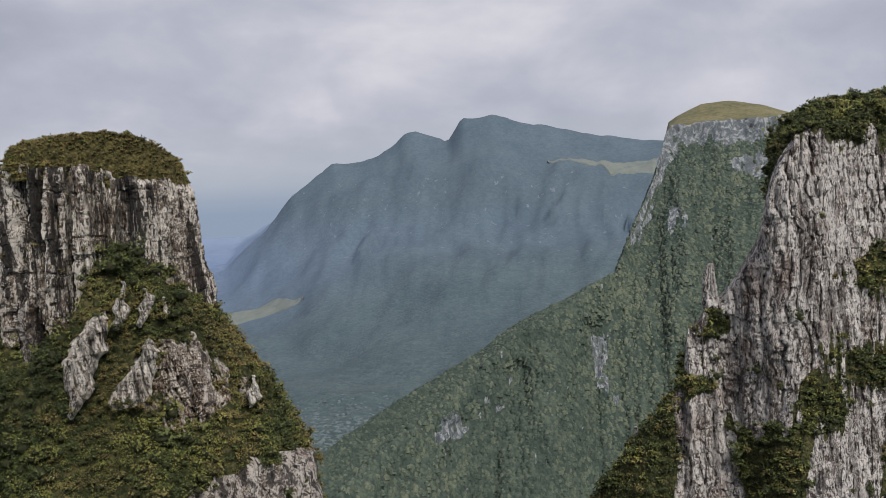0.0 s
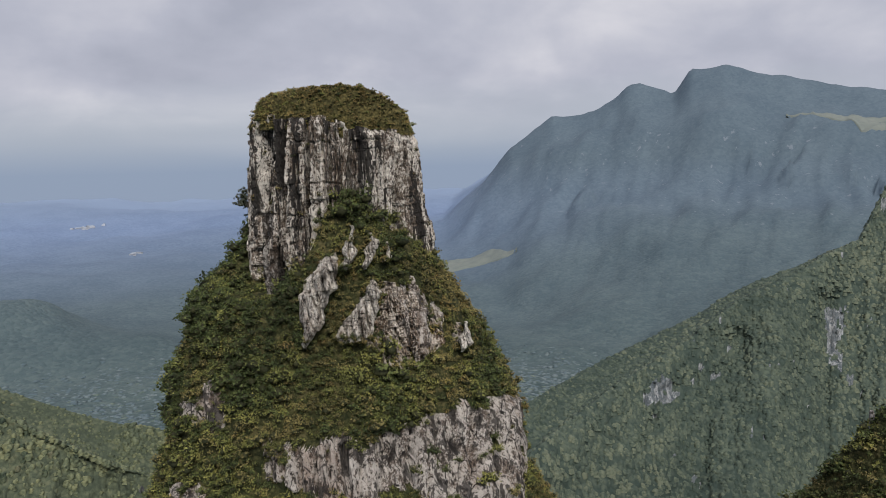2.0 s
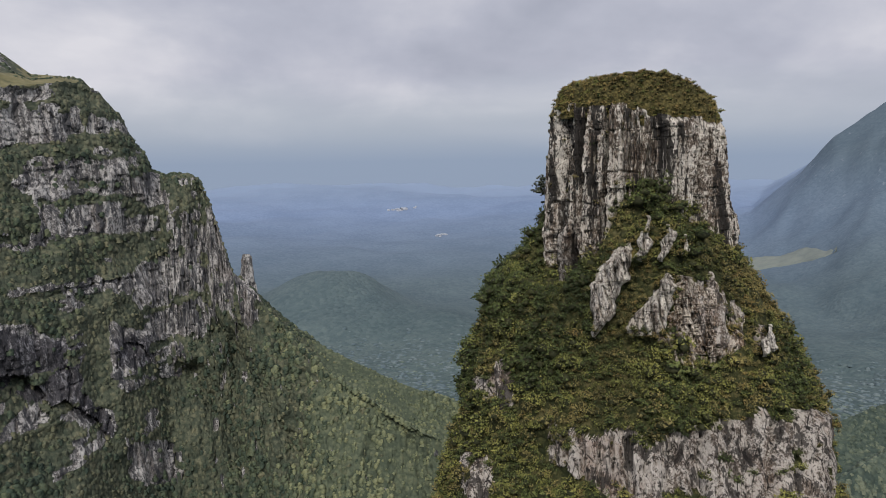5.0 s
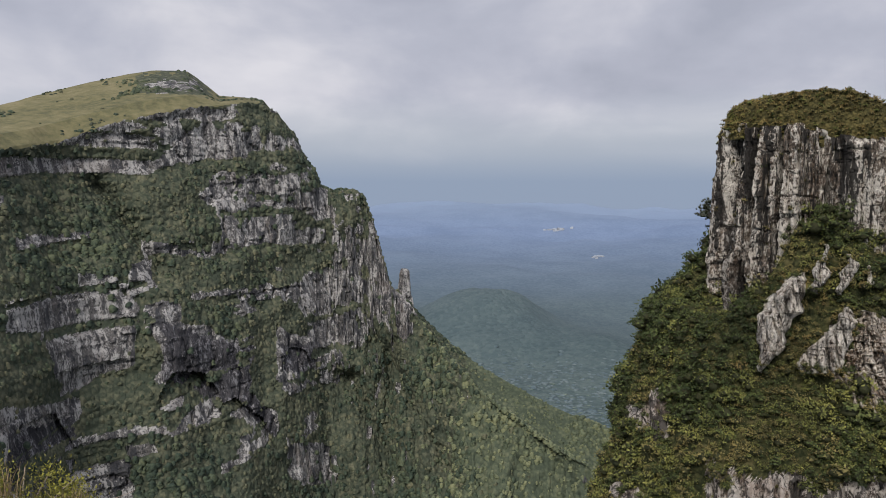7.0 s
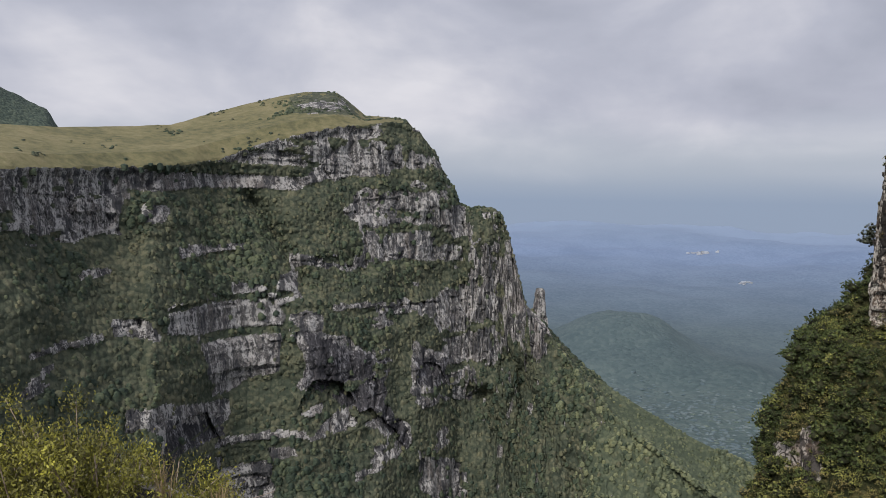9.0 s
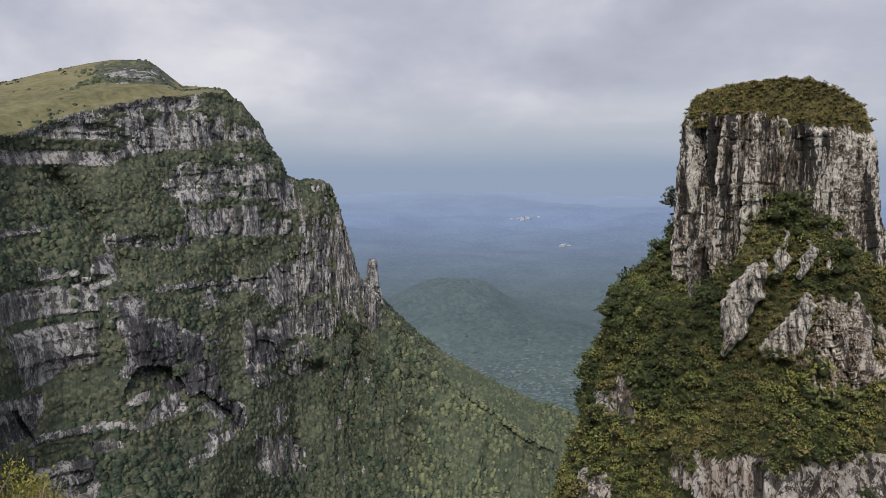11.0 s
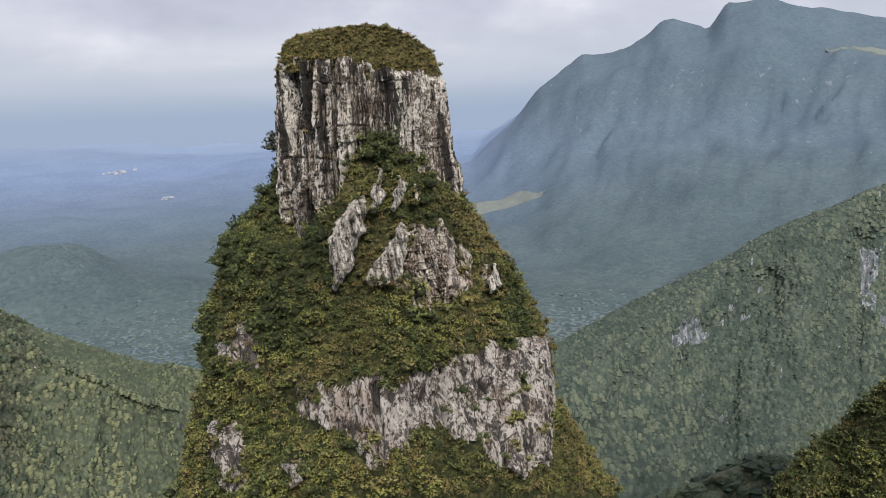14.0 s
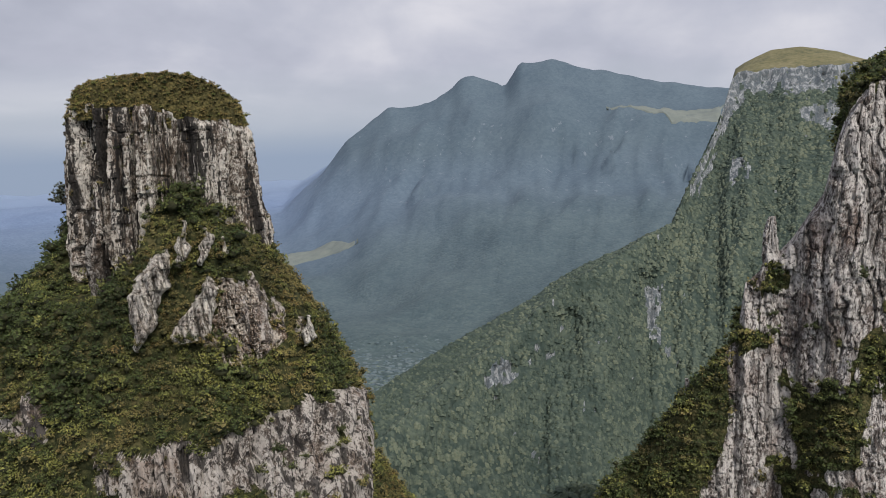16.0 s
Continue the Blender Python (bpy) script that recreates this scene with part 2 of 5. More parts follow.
LEAF = leaf_material("green_shrub_leaves", [(0.062, 0.068, 0.021), (0.124, 0.134, 0.040), (0.205, 0.210, 0.061), (0.34, 0.32, 0.090)], 1.6, 1.0, 0.2)
LEAF_OLIVE = leaf_material("olive_leaves", [(0.084, 0.072, 0.028), (0.152, 0.130, 0.050), (0.232, 0.196, 0.075), (0.34, 0.28, 0.104)], 1.6, 1.0, 0.2)
LEAF_GOLD = leaf_material("golden_brown_leaves", [(0.110, 0.078, 0.030), (0.190, 0.137, 0.051), (0.275, 0.205, 0.074), (0.36, 0.275, 0.096)], 1.6, 1.0, 0.2)
# Crown cores painted dark so gaps between leaves read as shade.
LEAF_SHADE = leaf_material("shaded_crown_cores", [(0.016, 0.019, 0.008), (0.026, 0.030, 0.012), (0.040, 0.042, 0.017), (0.060, 0.060, 0.024)], 1.0, 0.3, 0.2)
LEAVES = [LEAF_DARK, LEAF, LEAF_OLIVE, LEAF_GOLD]
# Tree and shrub leaves of the wall, blued slightly as haze.
LEAF_MID = leaf_material("cliff_tree_leaves", [(0.036, 0.054, 0.040), (0.056, 0.078, 0.053), (0.084, 0.106, 0.066), (0.125, 0.142, 0.083)], 8.0, 1.0, 1.1)
LEAF_MID_DRY = leaf_material("cliff_shrub_leaves", [(0.068, 0.078, 0.054), (0.098, 0.108, 0.070), (0.132, 0.138, 0.086), (0.175, 0.17, 0.105)], 8.0, 1.0, 1.1)
# Ridge leaves turned blue-grey by painted haze.
LEAF_RIDGE = leaf_material("hazed_ridge_leaves", [(0.046, 0.068, 0.055), (0.074, 0.099, 0.076), (0.108, 0.134, 0.098), (0.155, 0.176, 0.122)], 14.0, 1.0, 1.6)
LEAF_GREY = leaf_material("grey_green_leaves", [(0.09, 0.105, 0.08), (0.13, 0.145, 0.11), (0.17, 0.185, 0.14), (0.22, 0.23, 0.18)], 1.0, 1.5, 0.2)
# Lighter leaves that paint sunlight onto the spur.
LEAF_SUN_TINT = leaf_material("sun_tinted_spur_leaves", [(0.085, 0.106, 0.070), (0.120, 0.144, 0.088), (0.165, 0.186, 0.108), (0.23, 0.242, 0.132)], 16.0, 1.0, 1.6)
# Valley leaves carry painted haze, the far ones bluer and paler.
LEAF_VALLEY = leaf_material("hazed_valley_leaves", [(0.070, 0.104, 0.100), (0.100, 0.138, 0.126), (0.138, 0.178, 0.154), (0.18, 0.22, 0.18)], 40.0, 1.0, 2.5)
LEAF_HAZE_FAR = leaf_material("hazed_far_valley_leaves", [(0.092, 0.132, 0.152), (0.116, 0.158, 0.174), (0.142, 0.184, 0.196), (0.17, 0.21, 0.215)], 60.0, 1.0, 3.0)


# ---- shaping tools ----
def hashed(i, j, k, seed):
    h = (i * 374761393 + j * 668265263 + k * 2147483647 + seed * 974634777).astype(np.int64) & 0xFFFFFFFF
    h = ((h ^ (h >> 13)) * 1274126177) & 0xFFFFFFFF
    h = ((h ^ (h >> 15)) * 2246822519) & 0xFFFFFFFF
    return ((h ^ (h >> 16)) & 0xFFFFFF) / float(0xFFFFFF)


def vnoise(x, y, z, seed=0):
    """Smooth value noise, -1 to 1, on arrays."""
    x, y, z = np.broadcast_arrays(np.asarray(x, float), np.asarray(y, float), np.asarray(z, float))
    i, j, k = np.floor(x).astype(np.int64), np.floor(y).astype(np.int64), np.floor(z).astype(np.int64)
    u, v, w = x - i, y - j, z - k
    u, v, w = u * u * (3 - 2 * u), v * v * (3 - 2 * v), w * w * (3 - 2 * w)
    out = 0.0
    for a in (0, 1):
        for b in (0, 1):
            for c in (0, 1):
                out = out + hashed(i + a, j + b, k + c, seed) * (u if a else 1 - u) * (v if b else 1 - v) * (w if c else 1 - w)
    return 2 * out - 1


def fbm(x, y, z, seed=0, octaves=4):
    total, amp = 0.0, 1.0
    for o in range(octaves):
        total = total + amp * vnoise(x * 2 ** o, y * 2 ** o, z * 2 ** o, seed + 17 * o)
        amp *= 0.5
    return total / 1.6


def columns(s, z, width, seed):
    """Relief of jointed basalt, about -1 to 1: upright columns of uneven depth, broken into staggered blocks, with cracks."""
    tier = z / (width * 5.0) + 0.8 * vnoise(s / width / 2.5, z / width / 6, 7, seed)
    layer = np.floor(tier).astype(np.int64)
    s = s / width + 0.8 * hashed(layer, layer * 0, layer * 0, seed + 6) + 0.5 * vnoise(s / width / 3, z / width / 7, 0, seed) + 0.22 * vnoise(s / width * 1.2, z / width / 1.6, 3, seed)
    c = np.floor(s).astype(np.int64)
    f = s - c
    blk = z / (width * 2.4) + 3 * hashed(c, c * 0, c * 0, seed + 1)
    b = np.floor(blk).astype(np.int64)
    depth = 1.0 * hashed(c, layer, c * 0, seed + 2) + 0.8 * hashed(c, b, c * 0, seed + 3) - 0.9
    crack = -1.3 * np.exp(-(np.minimum(f, 1 - f) / 0.10) ** 2) * hashed(c, b, c * 0, seed + 4)
    joint = -0.5 * np.exp(-(np.minimum(blk - b, 1 - blk + b) / 0.06) ** 2) * (hashed(c, b, c * 0, seed + 5) > 0.4)
    ridge = 0.25 + 0.5 * hashed(c, layer, c * 0, seed + 7)
    facet = 1 - np.abs(f - ridge) / np.maximum(ridge, 1 - ridge)
    lean = (hashed(c, layer, c * 0, seed + 8) - 0.5) * (f - 0.5) + (hashed(c, b, c * 0, seed + 9) - 0.6) * (blk - b - 0.5) * 0.6
    return depth + crack + joint + 0.8 * (facet - 0.5) + 1.3 * lean


def mesh_of(name, verts, faces, mats, index=None, smooth=True):
    """One mesh from arrays; faces all triangles or all quads."""
    me = bpy.data.meshes.new(name)
    verts, faces = np.asarray(verts, np.float32), np.asarray(faces, np.int32)
    n, k = faces.shape
    me.vertices.add(len(verts))
    me.vertices.foreach_set("co", verts.ravel())
    me.loops.add(n * k)
    me.loops.foreach_set("vertex_index", faces.ravel())
    me.polygons.add(n)
    me.polygons.foreach_set("loop_start", np.arange(0, n * k, k, dtype=np.int32))
    me.polygons.foreach_set("loop_total", np.full(n, k, np.int32))
    for m in mats:
        me.materials.append(m)
    if index is not None:
        me.polygons.foreach_set("material_index", np.asarray(index, np.int32))
    me.polygons.foreach_set("use_smooth", np.full(n, smooth, bool))
    me.update(calc_edges=True)
    me.validate()
    return me


def grid_faces(rows, cols, wrap=False):
    i, j = np.meshgrid(np.arange(rows - 1), np.arange(cols if wrap else cols - 1), indexing="ij")
    k = (j + 1) % cols
    return np.stack([i * cols + j, (i + 1) * cols + j, (i + 1) * cols + k, i * cols + k], -1).reshape(-1, 4)


def bearing(az):
    """Unit vectors along and across a bearing in degrees, counted to the left of north."""
    a = np.radians(az)
    return (-np.sin(a), np.cos(a)), (np.cos(a), np.sin(a))


def curve(x, pts):
    """Smooth reading of a short table of (x, value)."""
    xs, ys = np.array([p[0] for p in pts], float), np.array([p[1] for p in pts], float)
    if xs[0] > xs[-1]:
        xs, ys = xs[::-1], ys[::-1]
    return np.interp(x, xs, ys)


def inside(az, el, patches):
    """Degrees by which a place lies inside any patch (az0, az1, top0, top1, bottom0, bottom1); negative outside."""
    best = np.full(np.shape(az), -9.0)
    for a0, a1, t0, t1, b0, b1 in patches:
        f = (az - a0) / (a1 - a0)
        top, bot = t0 + (t1 - t0) * f, b0 + (b1 - b0) * f
        d = np.minimum(np.minimum(top - el, el - bot), np.minimum(f, 1 - f) * abs(a1 - a0))
        best = np.maximum(best, d)
    return best


def thing(name, label, category, kind="", group=""):
    return tagged(new(name), label, category, group, kind)


def part(name, me, parent, label=""):
    ob = new(name, me)
    ob.parent = parent
    return tagged(ob, label) if label else ob


# ---- foliage ----
def shrub_template(rng, leaves, size, lobed=6):
    """Leaf sprays over an uneven crown of about radius 1, round small cores painted dark as inner shade. Returns
    vertices, triangles (leaves first) and the number of leaves.
    """
    lobes = rng.normal(size=(lobed, 3)) * (0.46, 0.46, 0.24) + (0, 0, 0.25)
    radii = rng.uniform(0.26, 0.56, lobed)
    verts, tris, n = [], [], 0
    for _ in range(leaves):
        k = rng.choice(lobed, p=radii ** 2 / (radii ** 2).sum())
        d = rng.normal(size=3)
        d[2] = abs(d[2]) * 0.8 + rng.normal() * 0.35
        d /= np.linalg.norm(d)
        p = lobes[k] + d * radii[k] * rng.uniform(0.70, 1.28)
        t = np.cross(d, rng.normal(size=3))
        t /= np.linalg.norm(t)
        t2 = np.cross(d + 0.9 * rng.normal(size=3), t)
        t2 /= np.linalg.norm(t2)
        s = size * rng.uniform(0.55, 1.5)
        verts += [p - t * s * 0.5, p + t * s * 0.5, p + t2 * s + d * s * 0.3]
        tris += [(n, n + 1, n + 2)]
        n += 3
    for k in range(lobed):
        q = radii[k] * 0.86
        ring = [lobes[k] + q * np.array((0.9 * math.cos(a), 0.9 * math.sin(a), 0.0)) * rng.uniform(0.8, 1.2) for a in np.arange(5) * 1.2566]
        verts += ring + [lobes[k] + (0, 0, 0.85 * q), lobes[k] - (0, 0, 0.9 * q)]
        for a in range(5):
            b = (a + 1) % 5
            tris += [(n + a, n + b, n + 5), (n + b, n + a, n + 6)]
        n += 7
    return np.array(verts), np.array(tris), leaves


def dome_template(rng, seg, rings, jitter=0.22):
    """A far tree crown: an uneven dome with a broken outline."""
    verts = []
    for q in range(rings):
        h = (-0.9, 0.25)[q] if rings < 3 else (-0.9, 0.05, 0.62, 0.8)[q]
        r = (0.98, 0.85)[q] if rings < 3 else (0.85, 1.0, 0.72, 0.5)[q]
        for a in range(seg):
            th = (a + 0.5 * q + rng.uniform(-0.25, 0.25)) * 2 * math.pi / seg
            k = rng.uniform(1 - jitter, 1 + jitter)
            verts.append((r * k * math.cos(th), r * k * math.sin(th), h + rng.uniform(-jitter, jitter) * 0.7))
    tris = []
    for q in range(rings - 1):
        for a in range(seg):
            b = (a + 1) % seg
            i0, i1, i2, i3 = q * seg + a, q * seg + b, (q + 1) * seg + b, (q + 1) * seg + a
            tris += [(i0, i1, i2), (i0, i2, i3)]
    n = len(verts)
    verts.append((rng.uniform(-0.2, 0.2), rng.uniform(-0.2, 0.2), 1.0))
    tris += [(n - seg + a, n - seg + (a + 1) % seg, n) for a in range(seg)]
    return np.array(verts), np.array(tris)


rng = np.random.default_rng(7)
SHRUBS = [shrub_template(rng, 160, 0.142, 4) for _ in range(18)]
SHRUBS_LOW = [shrub_template(rng, 58, 0.21, 1) for _ in range(10)]
SHRUBS_FINE = [shrub_template(rng, 70, 0.21, 3) for _ in range(14)]
DOMES = [dome_template(rng, 7, 3, 0.34) for _ in range(10)]
DOMES_FAR = [dome_template(rng, 5, 3, 0.30) for _ in range(16)]
DOMES_TINY = [dome_template(rng, 5, 2, 0.25) for _ in range(8)]


def scatter(name, points, sizes, templates, mats, pick=None, squash=(0.75, 1.05), smooth=False, seed=1):
    """All crowns at the points joined into one mesh; pick: which material each crown takes."""
    r = np.random.default_rng(seed)
    points, sizes = np.asarray(points), np.asarray(sizes)
    kind = r.integers(len(templates), size=len(points))
    pick = np.zeros(len(points), int) if pick is None else np.asarray(pick)
    V, F, M, base = [], [], [], 0
    for k, (tv, tf, *crowns) in enumerate(templates):
        sel = np.where(kind == k)[0]
        if not len(sel):
            continue
        a = r.uniform(0, 2 * np.pi, len(sel))
        s = sizes[sel]
        c, sn = np.cos(a), np.sin(a)
        sx, sy, sz = s * r.uniform(0.85, 1.2, len(sel)), s * r.uniform(0.85, 1.2, len(sel)), s * r.uniform(*squash, len(sel))
        x, y, z = tv[:, 0][None], tv[:, 1][None], tv[:, 2][None]
        P = np.stack([(c[:, None] * x * sx[:, None] - sn[:, None] * y * sy[:, None]) + points[sel, 0:1],
                      (sn[:, None] * x * sx[:, None] + c[:, None] * y * sy[:, None]) + points[sel, 1:2],
                      z * sz[:, None] + points[sel, 2:3]], -1)
        V.append(P.reshape(-1, 3))
        F.append((tf[None] + (np.arange(len(sel)) * len(tv))[:, None, None] + base).reshape(-1, 3))
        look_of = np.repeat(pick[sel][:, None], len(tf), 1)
        # Everything after the leaves is core and takes the shade colour.
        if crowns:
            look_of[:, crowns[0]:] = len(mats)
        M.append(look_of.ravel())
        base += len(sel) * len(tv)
    return mesh_of(name, np.concatenate(V), np.concatenate(F), list(mats) + [LEAF_SHADE], np.concatenate(M), smooth)


def sow(V, F, weight, density, seed):
    """Random points on quads F of V; density per square metre times each face's weight. Returns points and face numbers."""
    r = np.random.default_rng(seed)
    a, b, c, d = (V[F[:, k]] for k in range(4))
    area = 0.5 * np.linalg.norm(np.cross(c - a, d - b), axis=1)
    mean = area * weight * density
    num = r.poisson(np.minimum(mean, 30))
    idx = np.repeat(np.arange(len(F)), num)
    u, v = r.uniform(size=(2, len(idx), 1))
    p = (1 - u) * (1 - v) * a[idx] + u * (1 - v) * b[idx] + u * v * c[idx] + (1 - u) * v * d[idx]
    return p, idx


# ---- long canyon walls ----
def canyon_wall(crest, reach, floor, back, patches, az, rows, slopes, rough, cols, seed, inverse=False, warp=0.5, hollows=(), crest_step=0.0, stray_at=0.36, frag=0.8, strata=0.0, stray_in=0.42, gully=(0.0, 60.0, 0.0), ravines=(), squat=1.0, uneven=0.3):
    """A wall seen from the rim across the canyon. crest: (bearing, height angle) along its top edge; reach: (bearing, distance);
    floor: height of its foot; back: [(metres behind the edge, bearing table of height angles or a fall per metre)];
    patches: cliffs within the green slope (or green ledges within the cliff when inverse); slopes: run per metre of fall on cliff and on green;
    gully: depth, spacing and slant of side ridges; ravines: (bearing, height angle) at head and foot, half width in degrees and depth; squat: how short the blocks are; uneven: swell of the slope."""
    R0 = curve(az, reach) + rough * 1.4 * fbm(az / 5.0, 0, 0, seed + 5, 3)
    smooth_top = EYE + R0 * np.tan(np.radians(curve(az, crest)))
    ztop = smooth_top + 0.012 * R0 * 0.25 * fbm(az * 2.2, 1, 0, seed + 6, 4)
    notch = np.floor(np.radians(az) * R0 / 3.0).astype(np.int64)
    ztop = ztop + crest_step * (hashed(notch, notch * 0, notch * 0, seed + 14) - 0.6)
    n = rows
    V, rock, r = [], [], R0.copy()
    foot = np.minimum(floor, ztop - 15)
    for i in range(n):
        z = ztop + (foot - ztop) * (i / (n - 1)) ** 1.0
        el = np.degrees(np.arctan2(z - EYE, r))
        s = np.radians(az) * curve(az, reach)
        wa = az + warp * fbm(s / 22, z / 22, 0, seed, 4)
        we = el + warp * 1.0 * fbm(s / 8, z / 24, 9, seed + 1, 5)
        k = cols[0] / 4.0
        torn = frag * (0.9 * fbm(s / (5 * k), z / (16 * k), 6, seed + 20, 3) + 0.5 * vnoise(s / (1.4 * k), z / (6 * k), 8, seed + 21)) + strata * fbm(s / 55, (z + 3 * vnoise(s / 30, 0, 0, seed + 23)) / 7.5, 2, seed + 22, 3)
        m = np.clip(0.5 + (inside(wa, we, patches) + torn) / 0.25, 0, 1)
        m = 1 - m if inverse else m
        # stray ledges and stray outcrops
        stray = fbm(s / 7, z / 8, 4, seed + 2, 4)
        m = np.where(inverse | (m > 0.5), np.clip(m - np.clip((stray - stray_in) * 5, 0, 1), 0, 1), np.clip(m + np.clip((stray - np.where((az > 0) & (az < 52), 0.7, stray_at)) * 6, 0, 1), 0, 1))
        base = inside(az + warp * 0.5 * fbm(s / 40, z / 40, 0, seed, 2), el + warp * 0.5 * fbm(s / 40, z / 40, 9, seed + 1, 2), patches)
        base = np.clip(0.5 + base / 0.6, 0, 1)
        base = 1 - base if inverse else base
        base = np.convolve(np.pad(base, 45, mode="edge"), np.ones(91) / 91, "valid")
        if i:
            step = (zlast - z)
            r = r - step * (slopes[0] * base + slopes[1] * (1 - base)) * np.clip(1 + uneven * vnoise(s / 70, z / 70, 2, seed + 3), 0.3, 2)
        zlast = z
        relief = 1.5 * rough * fbm(s / 42, z / 150, 0, seed + 7, 3) + 0.5 * rough * fbm(s / 15, z / 40, 1, seed + 13, 3)
        relief = relief + m * (cols[1] * columns(s, z * squat, cols[0], seed + 8) + 0.30 * cols[1] * columns(s, z * squat, cols[0] * 0.34, seed + 9))
        relief = relief + m * 0.5 * cols[1] * fbm(s / (1.6 * cols[0]), z / (2.0 * cols[0]), 3, seed + 15, 4)
        relief = relief + (1 - m) * 0.25 * rough * fbm(s / 8, z / 8, 5, seed + 10, 3)
        if gully[0]:
            fall = (s + gully[2] * z) / gully[1]
            relief = relief + gully[0] * np.clip(i / 25.0, 0, 1) * (0.6 - 2 * np.abs(fbm(fall, z / (5 * gully[1]), 1, seed + 30, 3)) + 0.5 * (0.5 - np.abs(vnoise(fall * 2.7, z / (2 * gully[1]), 4, seed + 31))))
        for a0, e0, a1, e1, half, deep in ravines:
            f = np.clip((el - e0) / (e1 - e0), 0, 1)
            line = a0 + (a1 - a0) * f + 0.4 * half * fbm(z / 25, 0, 0, seed + 32, 3)
            relief = relief - deep * np.exp(-np.abs((az - line) / half) ** 1.3) * np.clip((e0 - el) / 1.0, 0, 1) * np.clip((el - e1) / 2.0 + 1, 0, 1)
        # overhangs: the rock is eaten away below a sloping roof line
        for a0, a1, roof0, roof1, tall, deep in hollows:
            f = (az - a0) / (a1 - a0)
            up = (el + 0.25 * fbm(s / 12, z / 12, 0, seed + 24, 3) - (roof0 + (roof1 - roof0) * f - tall)) / (tall * np.clip(5 * f * (1 - f), 0.05, 1))
            relief = relief - deep * np.where((f > 0) & (f < 1) & (up > 0) & (up < 1), up ** 1.3, 0) * np.clip(6 * f * (1 - f), 0, 1)
        rr = r - relief * np.clip(i / 4.0, 0.15, 1)
        d, _ = bearing(az)
        V.append(np.stack([d[0] * rr, d[1] * rr, z], -1))
        rock.append(m)
    top, rows_back = [], []
    for (d0, t0), (d1, t1) in zip([(0, None)] + list(back[:-1]), back):
        for q in range(1, 10):
            rows_back.append((d0 + (d1 - d0) * q / 9, t0, t1, q / 9))

    def height_of(table, rb, dist):
        if table is None:
            return smooth_top
        if isinstance(table, (int, float)):
            return smooth_top - dist * table
        return EYE + rb * np.tan(np.radians(curve(az, table)))

    for dist, t0, t1, q in rows_back:
        rb = R0 + dist
        zb = height_of(t0, rb, dist) * (1 - q) + height_of(t1, rb, dist) * q
        d, _ = bearing(az)
        zb = zb + min(0.02 * dist, 0.8) * fbm(d[0] * rb / 25, d[1] * rb / 25, 0, seed + 12, 3)
        top.append(np.stack([d[0] * rb, d[1] * rb, zb], -1))
    V = np.array(top[::-1] + V)
    nb = len(top)
    rockm = np.concatenate([np.full((nb, len(az)), -1.0), np.array(rock)])
    F = grid_faces(len(V), len(az))
    mm = rockm.reshape(-1)[F].mean(1)
    isback = np.repeat(np.arange(len(V) - 1), len(az) - 1) < nb
    return V.reshape(-1, 3), F, mm, isback


